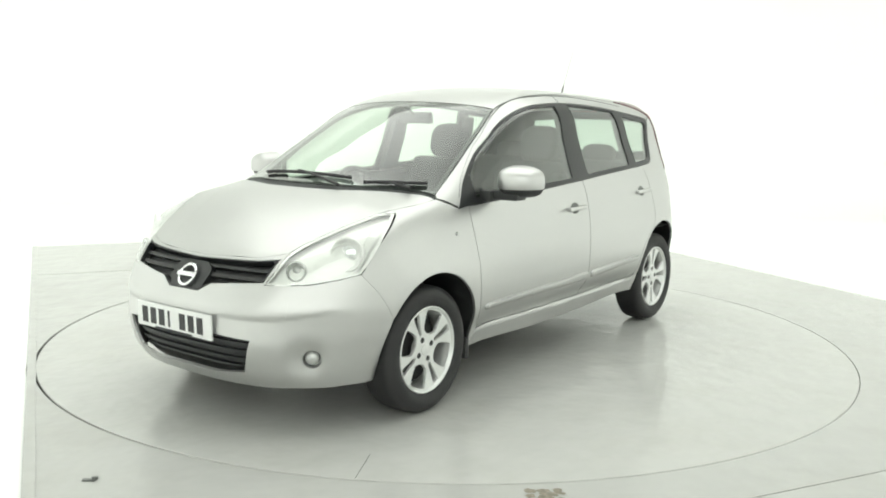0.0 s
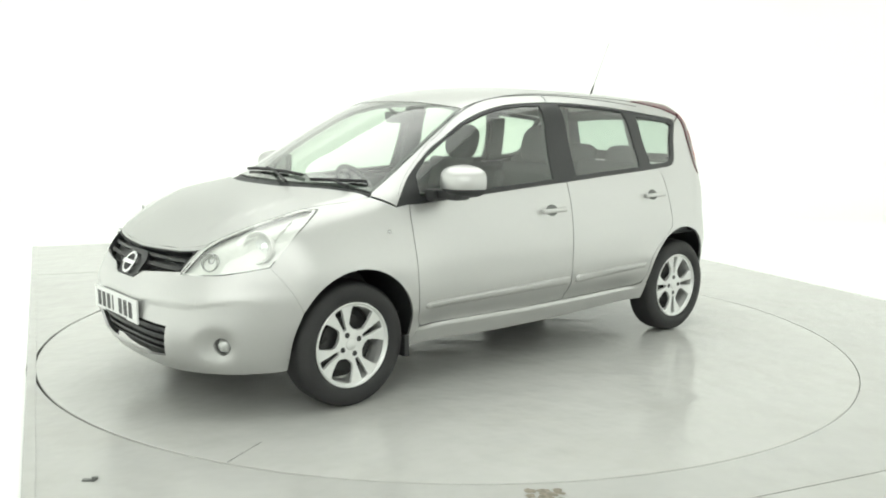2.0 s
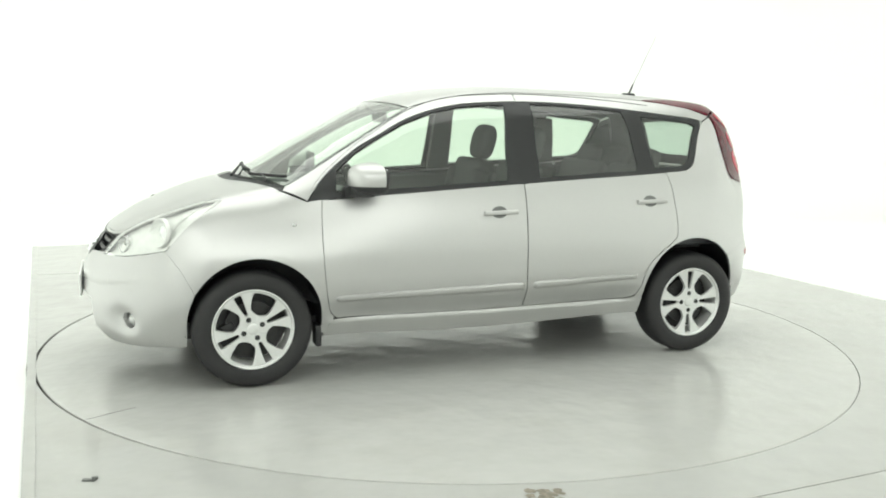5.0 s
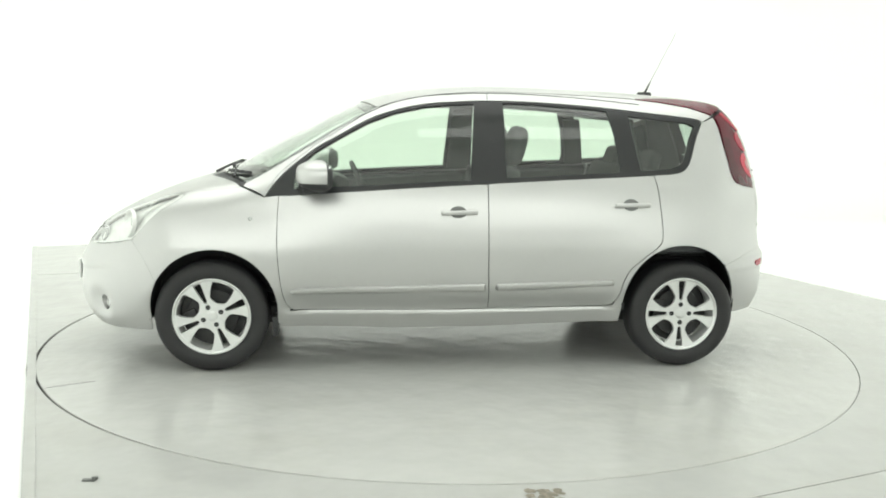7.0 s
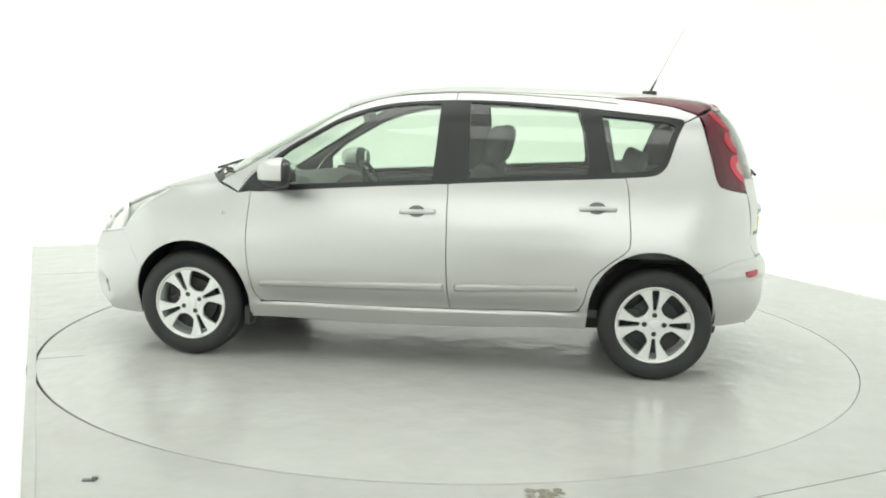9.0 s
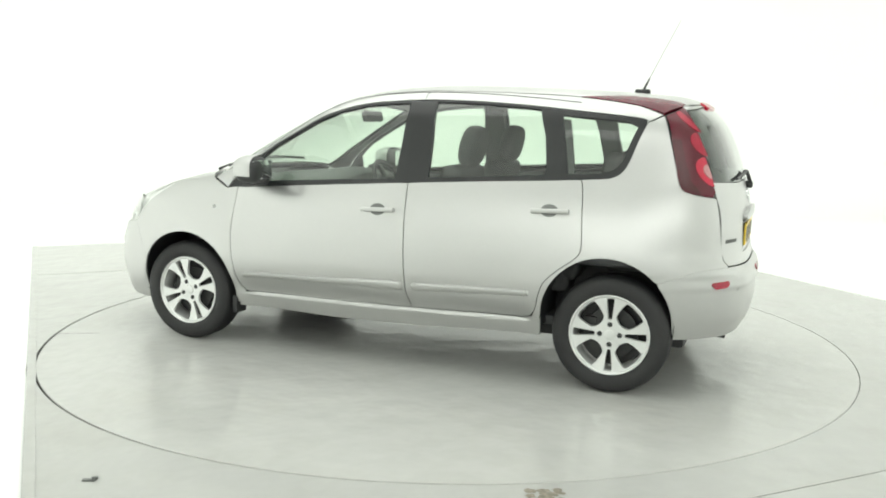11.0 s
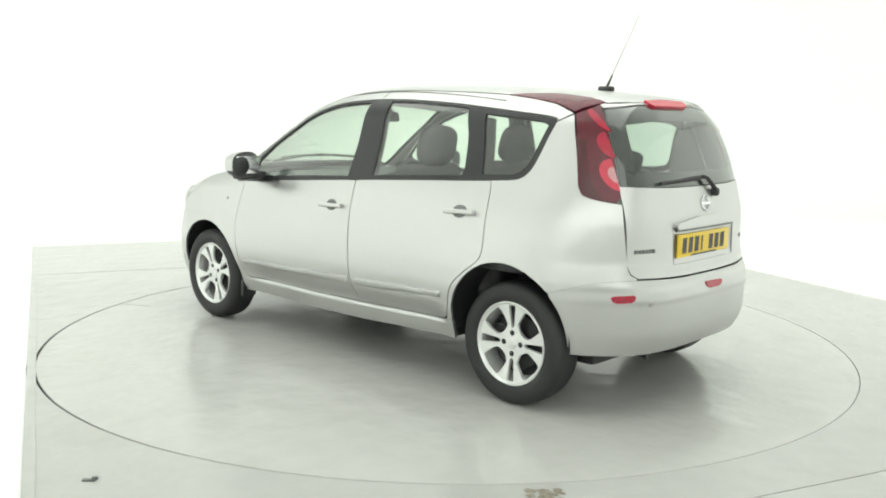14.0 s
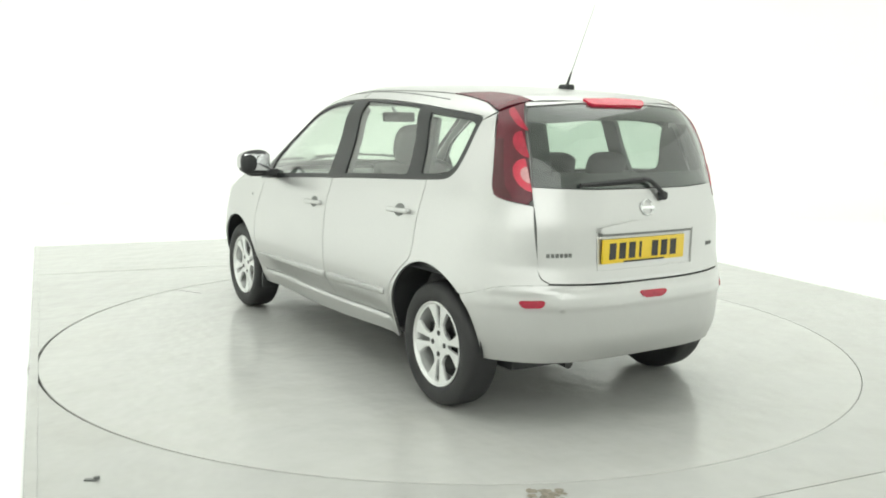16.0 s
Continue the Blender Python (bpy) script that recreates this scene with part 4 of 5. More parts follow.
def wheel_face():
    """A quarter of the cast wheel face: two spokes round a narrow slot, half of a wide opening on either side."""
    from mathutils.geometry import delaunay_2d_cdt

    def polar(r, a):
        return (r * math.sin(radians(a)), r * math.cos(radians(a)))
    half = [polar(0.199, a) for a in np.linspace(0, 45, 13)] + [polar(0.1865, 45), polar(0.1865, 36), polar(0.1860, 28.5), polar(0.183, 26.5), polar(0.160, 24.0),
                                                                polar(0.125, 21.0), polar(0.100, 19.5), polar(0.086, 26), polar(0.0765, 36), polar(0.0735, 45)]
    outer = np.array(half + [(0.0, 0.0)] + [(-x, z) for x, z in half[:0:-1]])
    side = [(0.0, 0.078), (0.0065, 0.0795), (0.0085, 0.086), (0.0180, 0.172), (0.0185, 0.181), (0.0165, 0.1855), (0.0, 0.1870)]
    slot = np.array(side + [(-x, z) for x, z in side[-2:0:-1]])
    loops = [outer, shrunk(outer, 0.0028), shrunk(slot, -0.0028), slot]
    pts, edges = [], []
    for lp in loops:
        k = len(pts)
        edges += [(k + i, k + (i + 1) % len(lp)) for i in range(len(lp))]
        pts += [Vector(q) for q in lp]
    got = delaunay_2d_cdt(pts, edges, [], 0, 1e-7)
    low = {i for i, src in enumerate(got[3]) if any(k < len(outer) or k >= len(pts) - len(slot) for k in src)}
    bm = bmesh.new()
    vs = []
    for i, q in enumerate(got[0]):
        r = q.length
        edge = i in low and r < 0.196 and abs(abs(math.degrees(math.atan2(q.x, q.y))) - 45) > 0.5 and r > 0.01
        vs.append(bm.verts.new((q.x, 0.0615 + 0.011 * (r / 0.199) ** 2.2 - (0.0045 if edge else 0), q.y)))
    for f in got[2]:
        m = np.array([sum((got[0][i] for i in f), Vector((0, 0))) / len(f)])
        if inside(m, outer)[0] and not inside(m, slot)[0]:
            bm.faces.new([vs[i] for i in f])
    bmesh.ops.delete(bm, geom=[v for v in bm.verts if not v.link_faces], context="VERTS")
    rim = [e for e in bm.edges if e.is_boundary and not all(abs(abs(math.degrees(math.atan2(v.co.x, v.co.z))) - 45) < 0.5 or v.co.length < 0.07 for v in e.verts)]
    down = bmesh.ops.extrude_edge_only(bm, edges=rim)
    bmesh.ops.translate(bm, verts=[v for v in down["geom"] if isinstance(v, bmesh.types.BMVert)], vec=(0, -0.012, 0))
    bmesh.ops.recalc_face_normals(bm, faces=bm.faces[:])
    if sum(f.normal.y for f in bm.faces) < 0:
        bmesh.ops.reverse_faces(bm, faces=bm.faces[:])
    return bm


def build_wheels():
    tyre = bmesh.new()
    profile = [(0.204, 0.070), (0.212, 0.082), (0.235, 0.0915), (0.262, 0.0925), (0.282, 0.086), (0.295, 0.074), (0.3005, 0.060), (0.3025, 0.04), (0.303, 0.0)]
    profile += [(r, -s) for r, s in profile[-2::-1]]
    tyre = lathe(profile, 72, tyre)
    tyre_ob = rim_ob = spoke_ob = cap_ob = nut_ob = disc_ob = None
    spots = ((1.3, 1, 24.6), (-1.3, 1, 0.0), (1.3, -1, 40.0), (-1.3, -1, 15.0))
    spoke = wheel_face()
    first = None
    for x, s, spin in spots:
        turn = Matrix.Translation((x, s * 0.700, 0.303)) @ Matrix.Rotation(0 if s > 0 else math.pi, 4, "Z") @ Matrix.Rotation(radians(spin), 4, "Y")
        if first is None:
            rim = lathe([(0.2065, 0.0745), (0.2075, 0.081), (0.203, 0.0835), (0.198, 0.080), (0.190, 0.066), (0.184, 0.05), (0.178, 0.0), (0.190, -0.06), (0.205, -0.078), (0.209, -0.074), (0.196, -0.055), (0.184, 0.0)], 72)
            rim_ob = part("wheel", rim, ALLOY, CAR, "silver alloy wheel with four double spokes")
            rim_ob.matrix_basis = turn
            tyre_ob = part("tyre", tyre, RUBBER, rim_ob, "black rubber tyre")
            hub = lathe([(0.0005, 0.067), (0.022, 0.067), (0.027, 0.065), (0.029, 0.060), (0.052, 0.0605), (0.064, 0.0605), (0.066, 0.03)], 48)
            cap_ob = part("hub", hub, ALLOY, rim_ob, "silver hub with a round cap")
            # raised bolt disc; the shade of its hole is in the black colour
            well = lathe([(0.0005, 0.0636), (0.0070, 0.0638), (0.0075, 0.0632), (0.0130, 0.0640), (0.0138, 0.0618)], 20)
            nut_ob = part("wheel_bolt", well, PLASTIC, rim_ob, "wheel bolt, its hole's shade painted black")
            nut_ob.matrix_basis = Matrix.Translation((0, 0, 0.0515))
            spoke_ob = part("double_spoke", spoke, ALLOY, rim_ob, "silver double spoke")
            disc = lathe([(0.0005, 0.030), (0.055, 0.030), (0.060, 0.012), (0.135, 0.012), (0.137, 0.0), (0.137, -0.012), (0.06, -0.014)], 48)
            disc = lathe([(0.175, -0.02), (0.06, -0.03), (0.0005, -0.03)], 40, disc)
            disc_ob = part("brake_disc", disc, STEEL, rim_ob, "grey steel brake disc")
            cal = box((0.07, 0.05, 0.11), (0.11, -0.002, 0.02), 0.012)
            cal_ob = part("brake_caliper", cal, STEEL, rim_ob, "grey brake caliper")
            first = True
            wheel = rim_ob
        else:
            wheel = again(rim_ob, "wheel", turn, CAR, "silver alloy wheel with four double spokes")
            again(tyre_ob, "tyre", Matrix(), wheel, "black rubber tyre")
            again(cap_ob, "hub", Matrix(), wheel, "silver hub with a round cap")
            again(spoke_ob, "double_spoke", Matrix(), wheel, "silver double spoke")
            again(nut_ob, "wheel_bolt", Matrix.Translation((0, 0, 0.0515)), wheel, "wheel bolt, its hole's shade painted black")
            again(disc_ob, "brake_disc", Matrix(), wheel, "grey steel brake disc")
            again(cal_ob, "brake_caliper", Matrix(), wheel, "grey brake caliper")
        for k in (1, 2, 3):
            q = Matrix.Rotation(k * math.pi / 2, 4, "Y")
            again(spoke_ob, "double_spoke", q, wheel, "silver double spoke")
            again(nut_ob, "wheel_bolt", q @ Matrix.Translation((0, 0, 0.0515)), wheel, "wheel bolt, its hole's shade painted black")
    # arch liners
    for x, cz, r in ((1.287, 0.336, 0.348), (-1.275, 0.373, 0.340)):
        for s in (1, -1):
            bm = bmesh.new()
            rows = []
            for y in (0.46, 0.60, 0.74, 0.812):
                rr = r - (0.008 if y > 0.8 else 0)
                rows.append([bm.verts.new((x + rr * math.cos(a), s * (y if y < 0.8 else float(on_side((x + rr * math.cos(a), max(0.24, cz + rr * math.sin(a))))[0][1]) - 0.014), cz + rr * math.sin(a))) for a in (radians(-10 + 200 * i / 36) for i in range(37))])
            for p, q in zip(rows, rows[1:]):
                for i in range(36):
                    bm.faces.new((p[i], p[i + 1], q[i + 1], q[i]))
            hubv = bm.verts.new((x, s * 0.46, cz))
            for i in range(36):
                bm.faces.new((rows[0][i], rows[0][i + 1], hubv))
            bmesh.ops.recalc_face_normals(bm, faces=bm.faces[:])
            part("arch_liner", bm, PLASTIC, CAR, "black wheel arch liner")


def build_underside():
    bm = box((3.3, 1.16, 0.10), (0.0, 0, 0.27), 0.03)
    bm = box((1.72, 1.34, 0.05), (0.0, 0, 0.262), 0.02, bm)
    bm = box((0.40, 0.70, 0.12), (1.75, 0, 0.27), 0.03, bm)
    bm = box((0.26, 0.90, 0.10), (-1.72, 0, 0.34), 0.03, bm)
    part("underbody", bm, PLASTIC, CAR, "dark underbody")
    for x in (1.3, -1.3):
        bm = tube([(x, -0.62, 0.29), (x, 0.62, 0.29)], 0.028)
        bm = box((0.10, 0.18, 0.06), (x - 0.06, 0.45, 0.235), 0.015, bm)
        bm = box((0.10, 0.18, 0.06), (x - 0.06, -0.45, 0.235), 0.015, bm)
        part("axle", bm, STEEL, CAR, "grey axle")
    bm = tube([(0.2, 0.12, 0.235), (-1.0, 0.14, 0.235), (-1.45, 0.36, 0.25), (-1.77, 0.40, 0.288), (-1.835, 0.40, 0.284)], 0.023, 12)
    bm = lathe_silencer(bm)
    part("exhaust", bm, STEEL, CAR, "grey exhaust pipe with silencer")
    bm = box((0.03, 0.10, 0.11), (0.965, 0.72, 0.245), 0.006)
    part("mud_flap", bm, PLASTIC, CAR, "black mud guard")
    bm = box((0.03, 0.10, 0.11), (0.965, -0.72, 0.245), 0.006)
    part("mud_flap", bm, PLASTIC, CAR, "black mud guard")


def lathe_silencer(bm):
    can = lathe([(0.0005, -0.20), (0.085, -0.19), (0.095, -0.16), (0.095, 0.16), (0.085, 0.19), (0.0005, 0.20)], 24)
    bmesh.ops.transform(can, matrix=Matrix.Translation((-1.62, 0.15, 0.30)) @ Matrix.Diagonal((1, 1, 0.7, 1)), verts=can.verts[:])
    return join(bm, can)


build_wheels()
build_underside()

# ---- the car: cabin ----


def cushion(size, at, turn=None, soft=0.05, bm=None):
    return box(size, at, soft, bm, turn, 4)


def pillow(size, at, turn=None, power=0.6, bm=None):
    """A plump rounded block."""
    made = bmesh.new()
    bmesh.ops.create_uvsphere(made, u_segments=28, v_segments=18, radius=1)
    for v in made.verts:
        v.co = Vector([math.copysign(abs(c) ** power, c) * h / 2 for c, h in zip(v.co, size)])
    bmesh.ops.transform(made, matrix=Matrix.Translation(at) @ (turn or Matrix()), verts=made.verts[:])
    return join(bm, made)


def build_seat(x, y, name, label):
    lean = Matrix.Rotation(radians(-14), 4, "Y")
    bm = cushion((0.50, 0.48, 0.15), (x + 0.10, y, 0.52), Matrix.Rotation(radians(-5), 4, "Y"))
    bm = cushion((0.40, 0.06, 0.16), (x + 0.10, y + 0.22, 0.54), None, 0.028, bm)
    bm = cushion((0.40, 0.06, 0.16), (x + 0.10, y - 0.22, 0.54), None, 0.028, bm)
    bm = box((0.36, 0.36, 0.16), (x + 0.10, y, 0.38), 0.02, bm)
    seat = part(name, bm, CLOTH, CAR, label)
    bm = cushion((0.12, 0.46, 0.60), (x - 0.245, y, 0.82), lean)
    bm = cushion((0.15, 0.07, 0.50), (x - 0.22, y + 0.205, 0.80), lean, 0.03, bm)
    bm = cushion((0.15, 0.07, 0.50), (x - 0.22, y - 0.205, 0.80), lean, 0.03, bm)
    part("backrest", bm, CLOTH, seat)
    bm = pillow((0.115, 0.275, 0.235), (x - 0.365, y, 1.220), lean, 0.68)
    part("headrest", bm, CLOTH, seat)
    bm = tube([(x - 0.335, y + 0.06, 1.06), (x - 0.36, y + 0.06, 1.16)], 0.007)
    part("headrest_post", bm, CHROME, seat, "thin steel post")
    bm = tube([(x - 0.335, y - 0.06, 1.06), (x - 0.36, y - 0.06, 1.16)], 0.007)
    part("headrest_post", bm, CHROME, seat, "thin steel post")


def build_cabin():
    build_seat(-0.03, 0.36, "front_seat", "dark grey cloth front seat")
    build_seat(-0.03, -0.36, "front_seat", "dark grey cloth front seat")
    lean = Matrix.Rotation(radians(-17), 4, "Y")
    bm = cushion((0.48, 1.26, 0.16), (-0.80, 0, 0.55))
    bench = part("rear_bench", bm, CLOTH, CAR, "dark grey cloth rear bench")
    for y, w in ((0.33, 0.60), (-0.33, 0.60)):
        part("backrest", cushion((0.12, w, 0.58), (-1.10, y, 0.82), lean), CLOTH, bench)
    for y in (0.36, 0.0, -0.36):
        part("headrest", pillow((0.09, 0.25, 0.15), (-1.205, y, 1.135), lean, 0.62), CLOTH, bench)
    # dashboard: a rounded shelf that rises to the windscreen's foot
    bm = bmesh.new()
    rows = []
    for y in np.linspace(-0.68, 0.68, 15):
        k = 0.10 * (y / 0.68) ** 2
        hood = 0.045 * math.exp(-((y + 0.36) / 0.20) ** 2)
        rows.append([bm.verts.new((px - k, y, pz)) for px, pz in ((1.20, 0.985), (1.05, 0.995), (0.86, 0.995 + hood * 0.6), (0.74, 0.985 + hood), (0.68, 0.945 + hood), (0.67, 0.88), (0.72, 0.72), (0.80, 0.55), (1.05, 0.40), (1.20, 0.45))])
    for p, q in zip(rows, rows[1:]):
        for i in range(len(p) - 1):
            bm.faces.new((p[i], p[i + 1], q[i + 1], q[i]))
    bmesh.ops.recalc_face_normals(bm, faces=bm.faces[:])
    dash = part("dashboard", bm, TRIM, CAR, "dark grey dashboard")
    bm = box((0.05, 0.26, 0.20), (0.655, 0.0, 0.80), 0.02)
    part("centre_console", bm, PALE, dash, "silvery centre panel")
    bm = box((0.60, 0.20, 0.22), (0.35, 0, 0.44), 0.04)
    bm = tube([(0.42, 0, 0.55), (0.40, 0, 0.68)], 0.012, bm=bm)
    bm = cushion((0.05, 0.05, 0.06), (0.40, 0, 0.70), None, 0.02, bm)
    part("gear_console", bm, TRIM, CAR, "dark gear lever console")
    # steering wheel on the right-hand side
    wheel = bmesh.new()
    turn = Matrix.Translation((0.475, -0.36, 0.915)) @ Matrix.Rotation(radians(-62), 4, "Y")
    ringp = [(0.178 * math.cos(a), 0.178 * math.sin(a), 0) for a in (2 * math.pi * i / 40 for i in range(41))]
    wheel = tube(ringp, 0.015, 10, wheel)
    wheel = box((0.30, 0.05, 0.02), (0, 0, -0.01), 0.008, wheel)
    wheel = box((0.05, 0.15, 0.02), (-0.0, -0.09, -0.01), 0.008, wheel, Matrix.Rotation(1.57, 4, "Z"))
    wheel = cushion((0.13, 0.15, 0.05), (0, 0, -0.005), None, 0.022, wheel)
    bmesh.ops.transform(wheel, matrix=turn, verts=wheel.verts[:])
    part("steering_wheel", wheel, PLASTIC, CAR, "black steering wheel")
    bm = tube([(0.48, -0.36, 0.91), (0.80, -0.36, 0.80)], 0.035, 14)
    part("steering_column", bm, TRIM, CAR)
    bm = cushion((0.035, 0.24, 0.065), (0.43, 0, 1.375), Matrix.Rotation(radians(12), 4, "Y"), 0.015)
    bm = tube([(0.44, 0, 1.39), (0.52, 0, 1.435)], 0.009, bm=bm)
    part("rear_view_mirror", bm, PLASTIC, CAR, "black rear view mirror")
    bm = box((2.3, 1.34, 0.05), (-0.35, 0, 0.325), 0.01)
    bm = box((0.50, 1.06, 0.05), (-1.47, 0, 0.62), 0.02, bm)
    part("cabin_floor", bm, TRIM, CAR, "dark carpet")
    # inner skins of doors, tailgate and pillars
    low = on_side((0.92, 0.36), (0.92, 0.935), (0.3, 0.985), (-0.4, 1.03), (-1.1, 1.07), (-1.1, 0.80), (-0.95, 0.62), (-0.86, 0.36))
    both("door_card", [sheet(SIDE, low, lift=-0.075, depth=-0.06, gap=0.004, grid=0.06)], TRIM, CAR, "dark grey door lining")
    both("rear_side_lining", [sheet(SIDE, on_side((-1.12, 0.66), (-1.12, 1.07), (-1.29, 1.09), (-1.60, 1.10), (-1.62, 0.66)), lift=-0.06, depth=-0.05, gap=0.004, grid=0.06)], TRIM, CAR, "dark grey luggage bay lining")
    both("centre_pillar_lining", [sheet(SIDE, on_side((-0.115, 1.04), (-0.135, 1.45), (-0.255, 1.45), (-0.265, 1.05)), lift=-0.060, depth=-0.03, gap=0, grid=0.06)], TRIM, CAR, "grey pillar lining")
    both("rear_pillar_lining", [sheet(SIDE, on_side((-0.955, 1.08), (-0.905, 1.40), (-1.02, 1.395), (-1.075, 1.09)), lift=-0.055, depth=-0.025, gap=0, grid=0.06)], TRIM, CAR, "grey pillar lining")
    both("rear_corner_lining", [sheet((0.4, -0.9, 0), on_side((-1.385, 1.33), (-1.30, 1.10), (-1.58, 1.09), (-1.47, 1.37)), lift=-0.04, depth=0, gap=0, grid=0.06)], TRIM, CAR, "grey rear pillar lining")
    skin("tailgate_lining", [sheet(BACK, on_back((0.53, 0.68), (0.545, 1.065), (-0.545, 1.065), (-0.53, 0.68)), lift=-0.05, depth=-0.04, gap=0, grid=0.08)], TRIM, CAR, "dark tailgate lining")


build_cabin()

# ---- the car: fittings ----


def build_fittings():
    # door mirrors
    for s in (1, -1):
        f = Matrix.Diagonal((1, s, 1, 1))
        bm = pillow((0.180, 0.235, 0.175), (0, 0, 0), None, 0.68)
        for v in bm.verts:
            v.co.z *= 1 - 0.16 * max(0, v.co.y / 0.12) * (v.co.z > 0)
            k = (v.co.x + 0.08) / 0.16
            v.co.z *= 1 - 0.22 * max(0, k)
            v.co.y *= 1 - 0.18 * max(0, k)
            v.co.x -= 0.25 * v.co.y * (v.co.y > 0)
        bmesh.ops.bisect_plane(bm, geom=bm.verts[:] + bm.edges[:] + bm.faces[:], plane_co=(0, 0, -0.036), plane_no=(0, 0, -1), clear_outer=True)
        bmesh.ops.bisect_plane(bm, geom=bm.verts[:] + bm.edges[:] + bm.faces[:], plane_co=(-0.055, 0, 0), plane_no=(-1, -0.18, 0), clear_outer=True)
        at = Matrix.Translation((0.752, 0.912, 1.072))
        bmesh.ops.transform(bm, matrix=f @ at, verts=bm.verts[:])
        bmesh.ops.recalc_face_normals(bm, faces=bm.faces[:])
        cap = part("door_mirror", bm, PAINT, CAR, "silver door mirror on a black foot")
        bm = pillow((0.172, 0.226, 0.166), (-0.006, 0, -0.004), None, 0.68)
        for v in bm.verts:
            v.co.z *= 1 - 0.16 * max(0, v.co.y / 0.12) * (v.co.z > 0)
            k = (v.co.x + 0.08) / 0.16
            v.co.z *= 1 - 0.22 * max(0, k)
            v.co.y *= 1 - 0.18 * max(0, k)
            v.co.x -= 0.25 * v.co.y * (v.co.y > 0)
        bm = box((0.10, 0.17, 0.048), (0.005, -0.060, -0.070), 0.016, bm)
        bm = box((0.11, 0.07, 0.06), (0.03, -0.145, -0.076), 0.018, bm)
        bmesh.ops.transform(bm, matrix=f @ at, verts=bm.verts[:])
        bmesh.ops.recalc_face_normals(bm, faces=bm.faces[:])
        part("mirror_foot", bm, PLASTIC, cap, "black plastic shell and foot")
        bm = box((0.004, 0.165, 0.105), (-0.090, 0, 0.0), 0.0015, None, Matrix.Rotation(radians(-4), 4, "Z"))
        bmesh.ops.transform(bm, matrix=f @ at, verts=bm.verts[:])
        bmesh.ops.recalc_face_normals(bm, faces=bm.faces[:])
        part("mirror_glass", bm, CHROME, cap, "mirror glass")
    # windscreen wipers
    for pts, arm in ((((1.185, -0.42), (1.210, -0.30), (1.232, -0.15), (1.242, 0.03), (1.235, 0.24)), ((1.330, 0.235), (1.262, 0.02), (1.222, -0.14))),
                     (((1.248, 0.33), (1.205, 0.42), (1.155, 0.51), (1.095, 0.605)), ((1.190, 0.575), (1.195, 0.52), (1.195, 0.45)))):
        line = flow(on_top(*pts), 4)
        n = upright(line)
        bm = tube([tuple(q) for q in line + n * 0.006], 0.005, 6)
        bm = tube([tuple(q) for q in line + n * 0.013], 0.0065, 6, bm)
        wiper = part("wiper", bm, PLASTIC, CAR, "black windscreen wiper")
        line = flow(on_top(*arm), 4)
        part("wiper_arm", tube([tuple(q) for q in line + upright(line) * 0.016], 0.009, 6, None, 0.6), PLASTIC, wiper)
    # rear wiper
    line = flow(on_back((0.375, 1.092), (0.19, 1.102), (0.0, 1.110)), 4)
    bm = tube([tuple(q) for q in line + upright(line) * 0.012], 0.0085, 6, None, 1.5)
    arm = flow(on_back((0.02, 1.112), (-0.03, 1.100), (-0.10, 1.040)), 4)
    bm = tube([tuple(q) for q in arm + upright(arm) * 0.022], 0.008, 8, bm, 1.5)
    knob = on_back((-0.103, 1.038))[0]
    bm = cushion((0.045, 0.038, 0.042), knob - np.array((0.012, 0, 0)), None, 0.018, bm)
    part("rear_wiper", bm, PLASTIC, CAR, "black rear wiper")
    # aerial
    foot = on_top((-1.277, 0.0))[0]
    bm = cushion((0.085, 0.045, 0.032), foot + np.array((0, 0, 0.008)), None, 0.014)
    bm = tube([foot + np.array((-0.005, 0, 0.02)), foot + np.array((-0.035, 0, 0.085))], 0.0075, 8, bm, 0.6)
    aerial = part("aerial", bm, PLASTIC, CAR, "black roof aerial")
    part("aerial_mast", tube([foot + np.array((-0.034, 0, 0.083)), foot + np.array((-0.19, 0, 0.40))], 0.0016, 6, None, 0.6), PLASTIC, aerial, "thin black mast")
    # number plates, their characters as plain bars
    for name, mat, at, face in (("front_plate", WHITEPLATE, (2.124, -0.015, 0.472), 1), ("rear_plate", YELLOWPLATE, (-1.892, 0.020, 0.797), -1)):
        tilt = Matrix.Rotation(radians(2 if face > 0 else -1), 4, "Y")
        bm = box((0.010, 0.520, 0.112), (0, 0, 0), 0.003)
        place = Matrix.Translation(at) @ tilt
        bmesh.ops.transform(bm, matrix=place, verts=bm.verts[:])
        plate = part(name, bm, mat, CAR, "white front number plate" if face > 0 else "yellow rear number plate")
        for k, y in enumerate((-0.200, -0.140, -0.080, -0.028, 0.065, 0.125, 0.185)):
            bm = box((0.0016, 0.040 if k != 3 else 0.014, 0.074), (face * 0.0056, y * face, 0))
            bmesh.ops.transform(bm, matrix=place, verts=bm.verts[:])
            part("plate_bar", bm, PLATEINK, plate, "black plate character as a bar", smooth=False)
        bm = box((0.0016, 0.26, 0.008), (face * 0.0056, 0.0, -0.051))
        bmesh.ops.transform(bm, matrix=place, verts=bm.verts[:])
        part("plate_footer", bm, PLATEINK, plate, "small print as a bar", smooth=False)


build_fittings()

# ---- motion: table and car turn together about the table's middle ----
YAW = [(0.0, 233.99), (0.5, 231.52), (1.0, 228.17), (2.0, 221.22), (3.0, 214.25), (4.0, 207.22), (5.0, 200.27), (6.0, 193.37), (7.0, 186.36), (8.0, 179.30),
       (9.0, 172.40), (10.0, 165.44), (11.0, 158.40), (12.0, 151.34), (13.0, 144.36), (14.0, 137.28), (15.0, 130.27), (16.0, 123.34)]


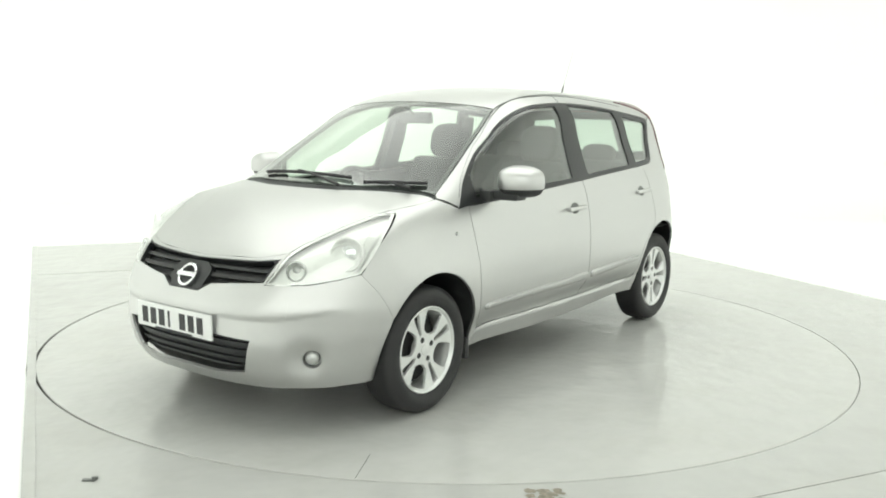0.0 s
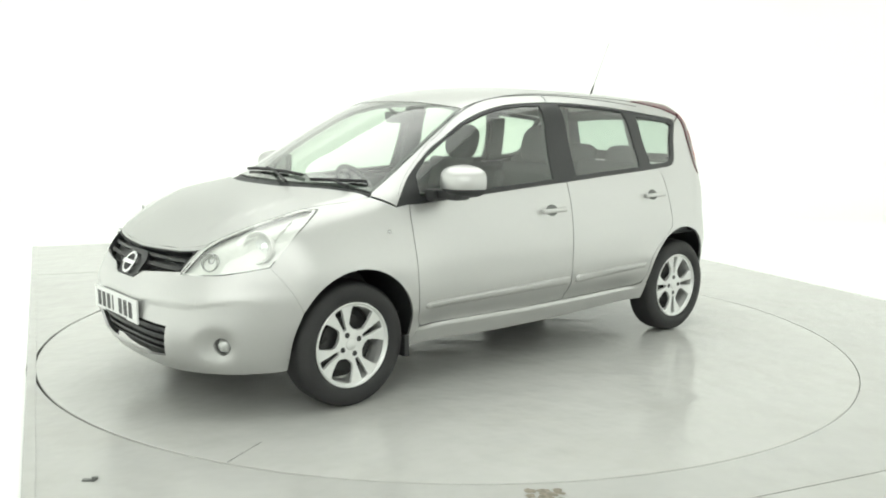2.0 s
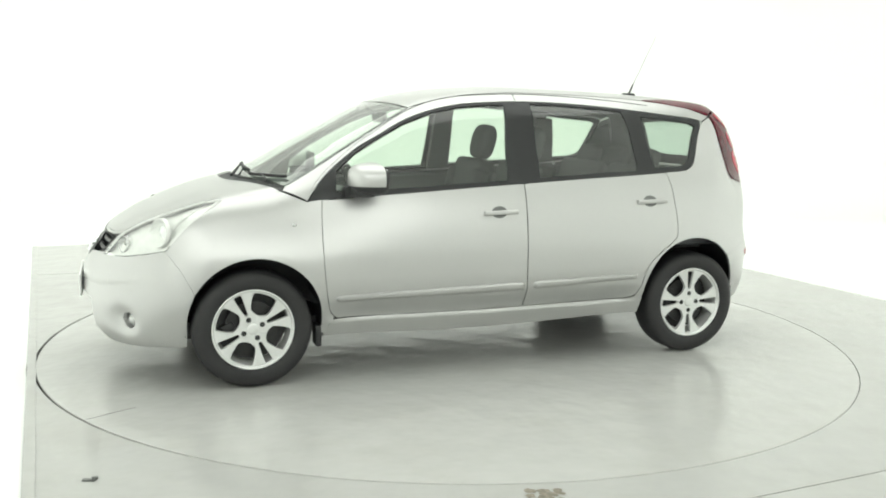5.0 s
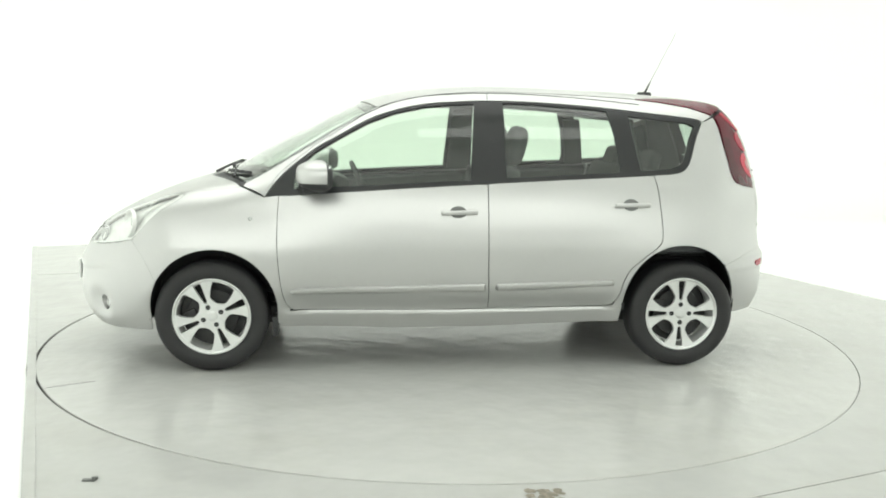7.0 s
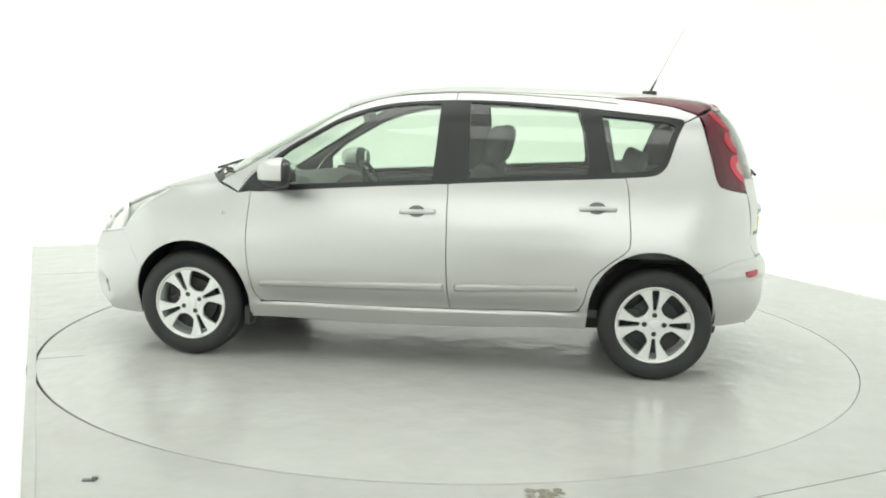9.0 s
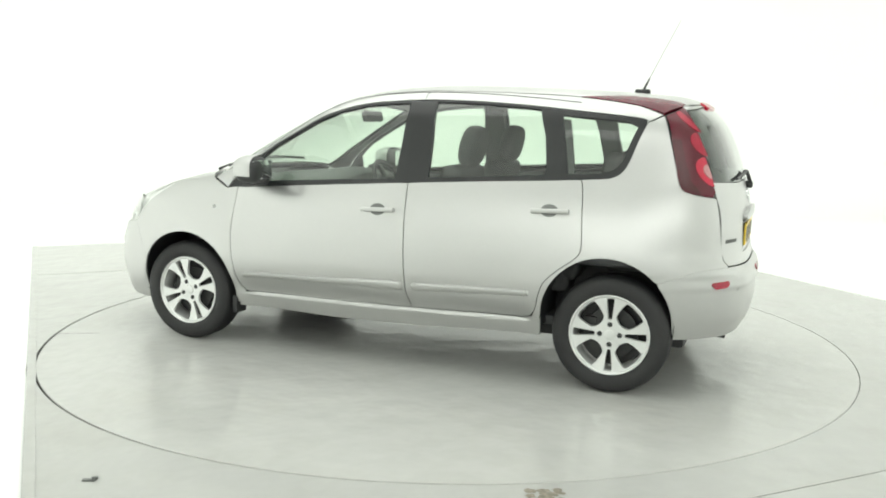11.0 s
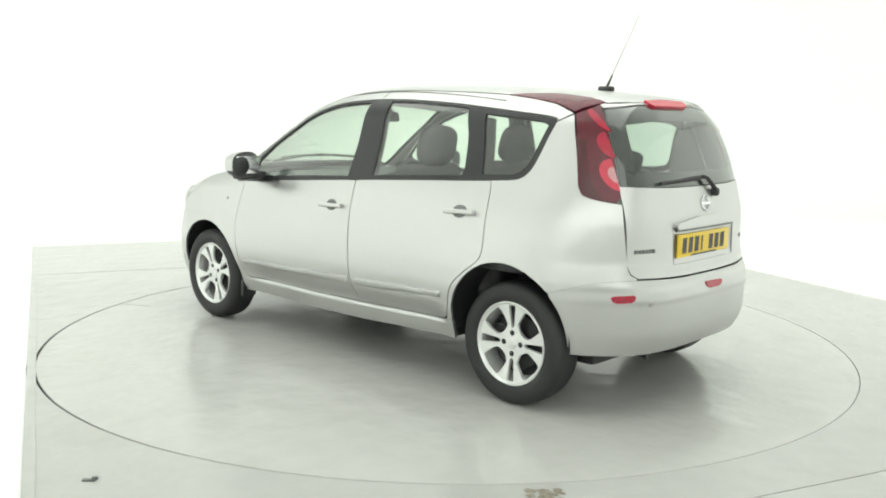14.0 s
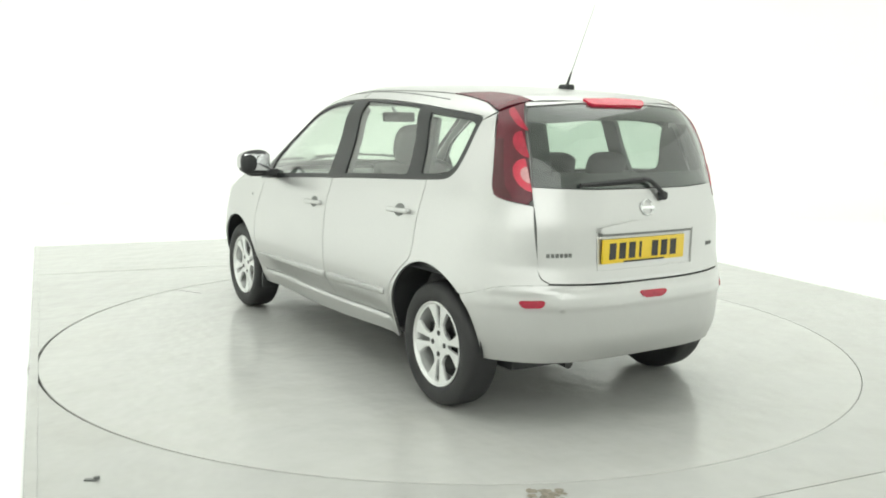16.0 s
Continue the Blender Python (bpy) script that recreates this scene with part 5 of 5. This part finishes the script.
def motions():
    walk(TABLE, [(t, pose(0, 0, 0, 0, 0, a)) for t, a in YAW])
    walk(CAR, [(t, pose(0, 0, 0, 0, 0, a) @ Matrix.Translation((0.069, 0.106, 0.001))) for t, a in YAW])


motions()
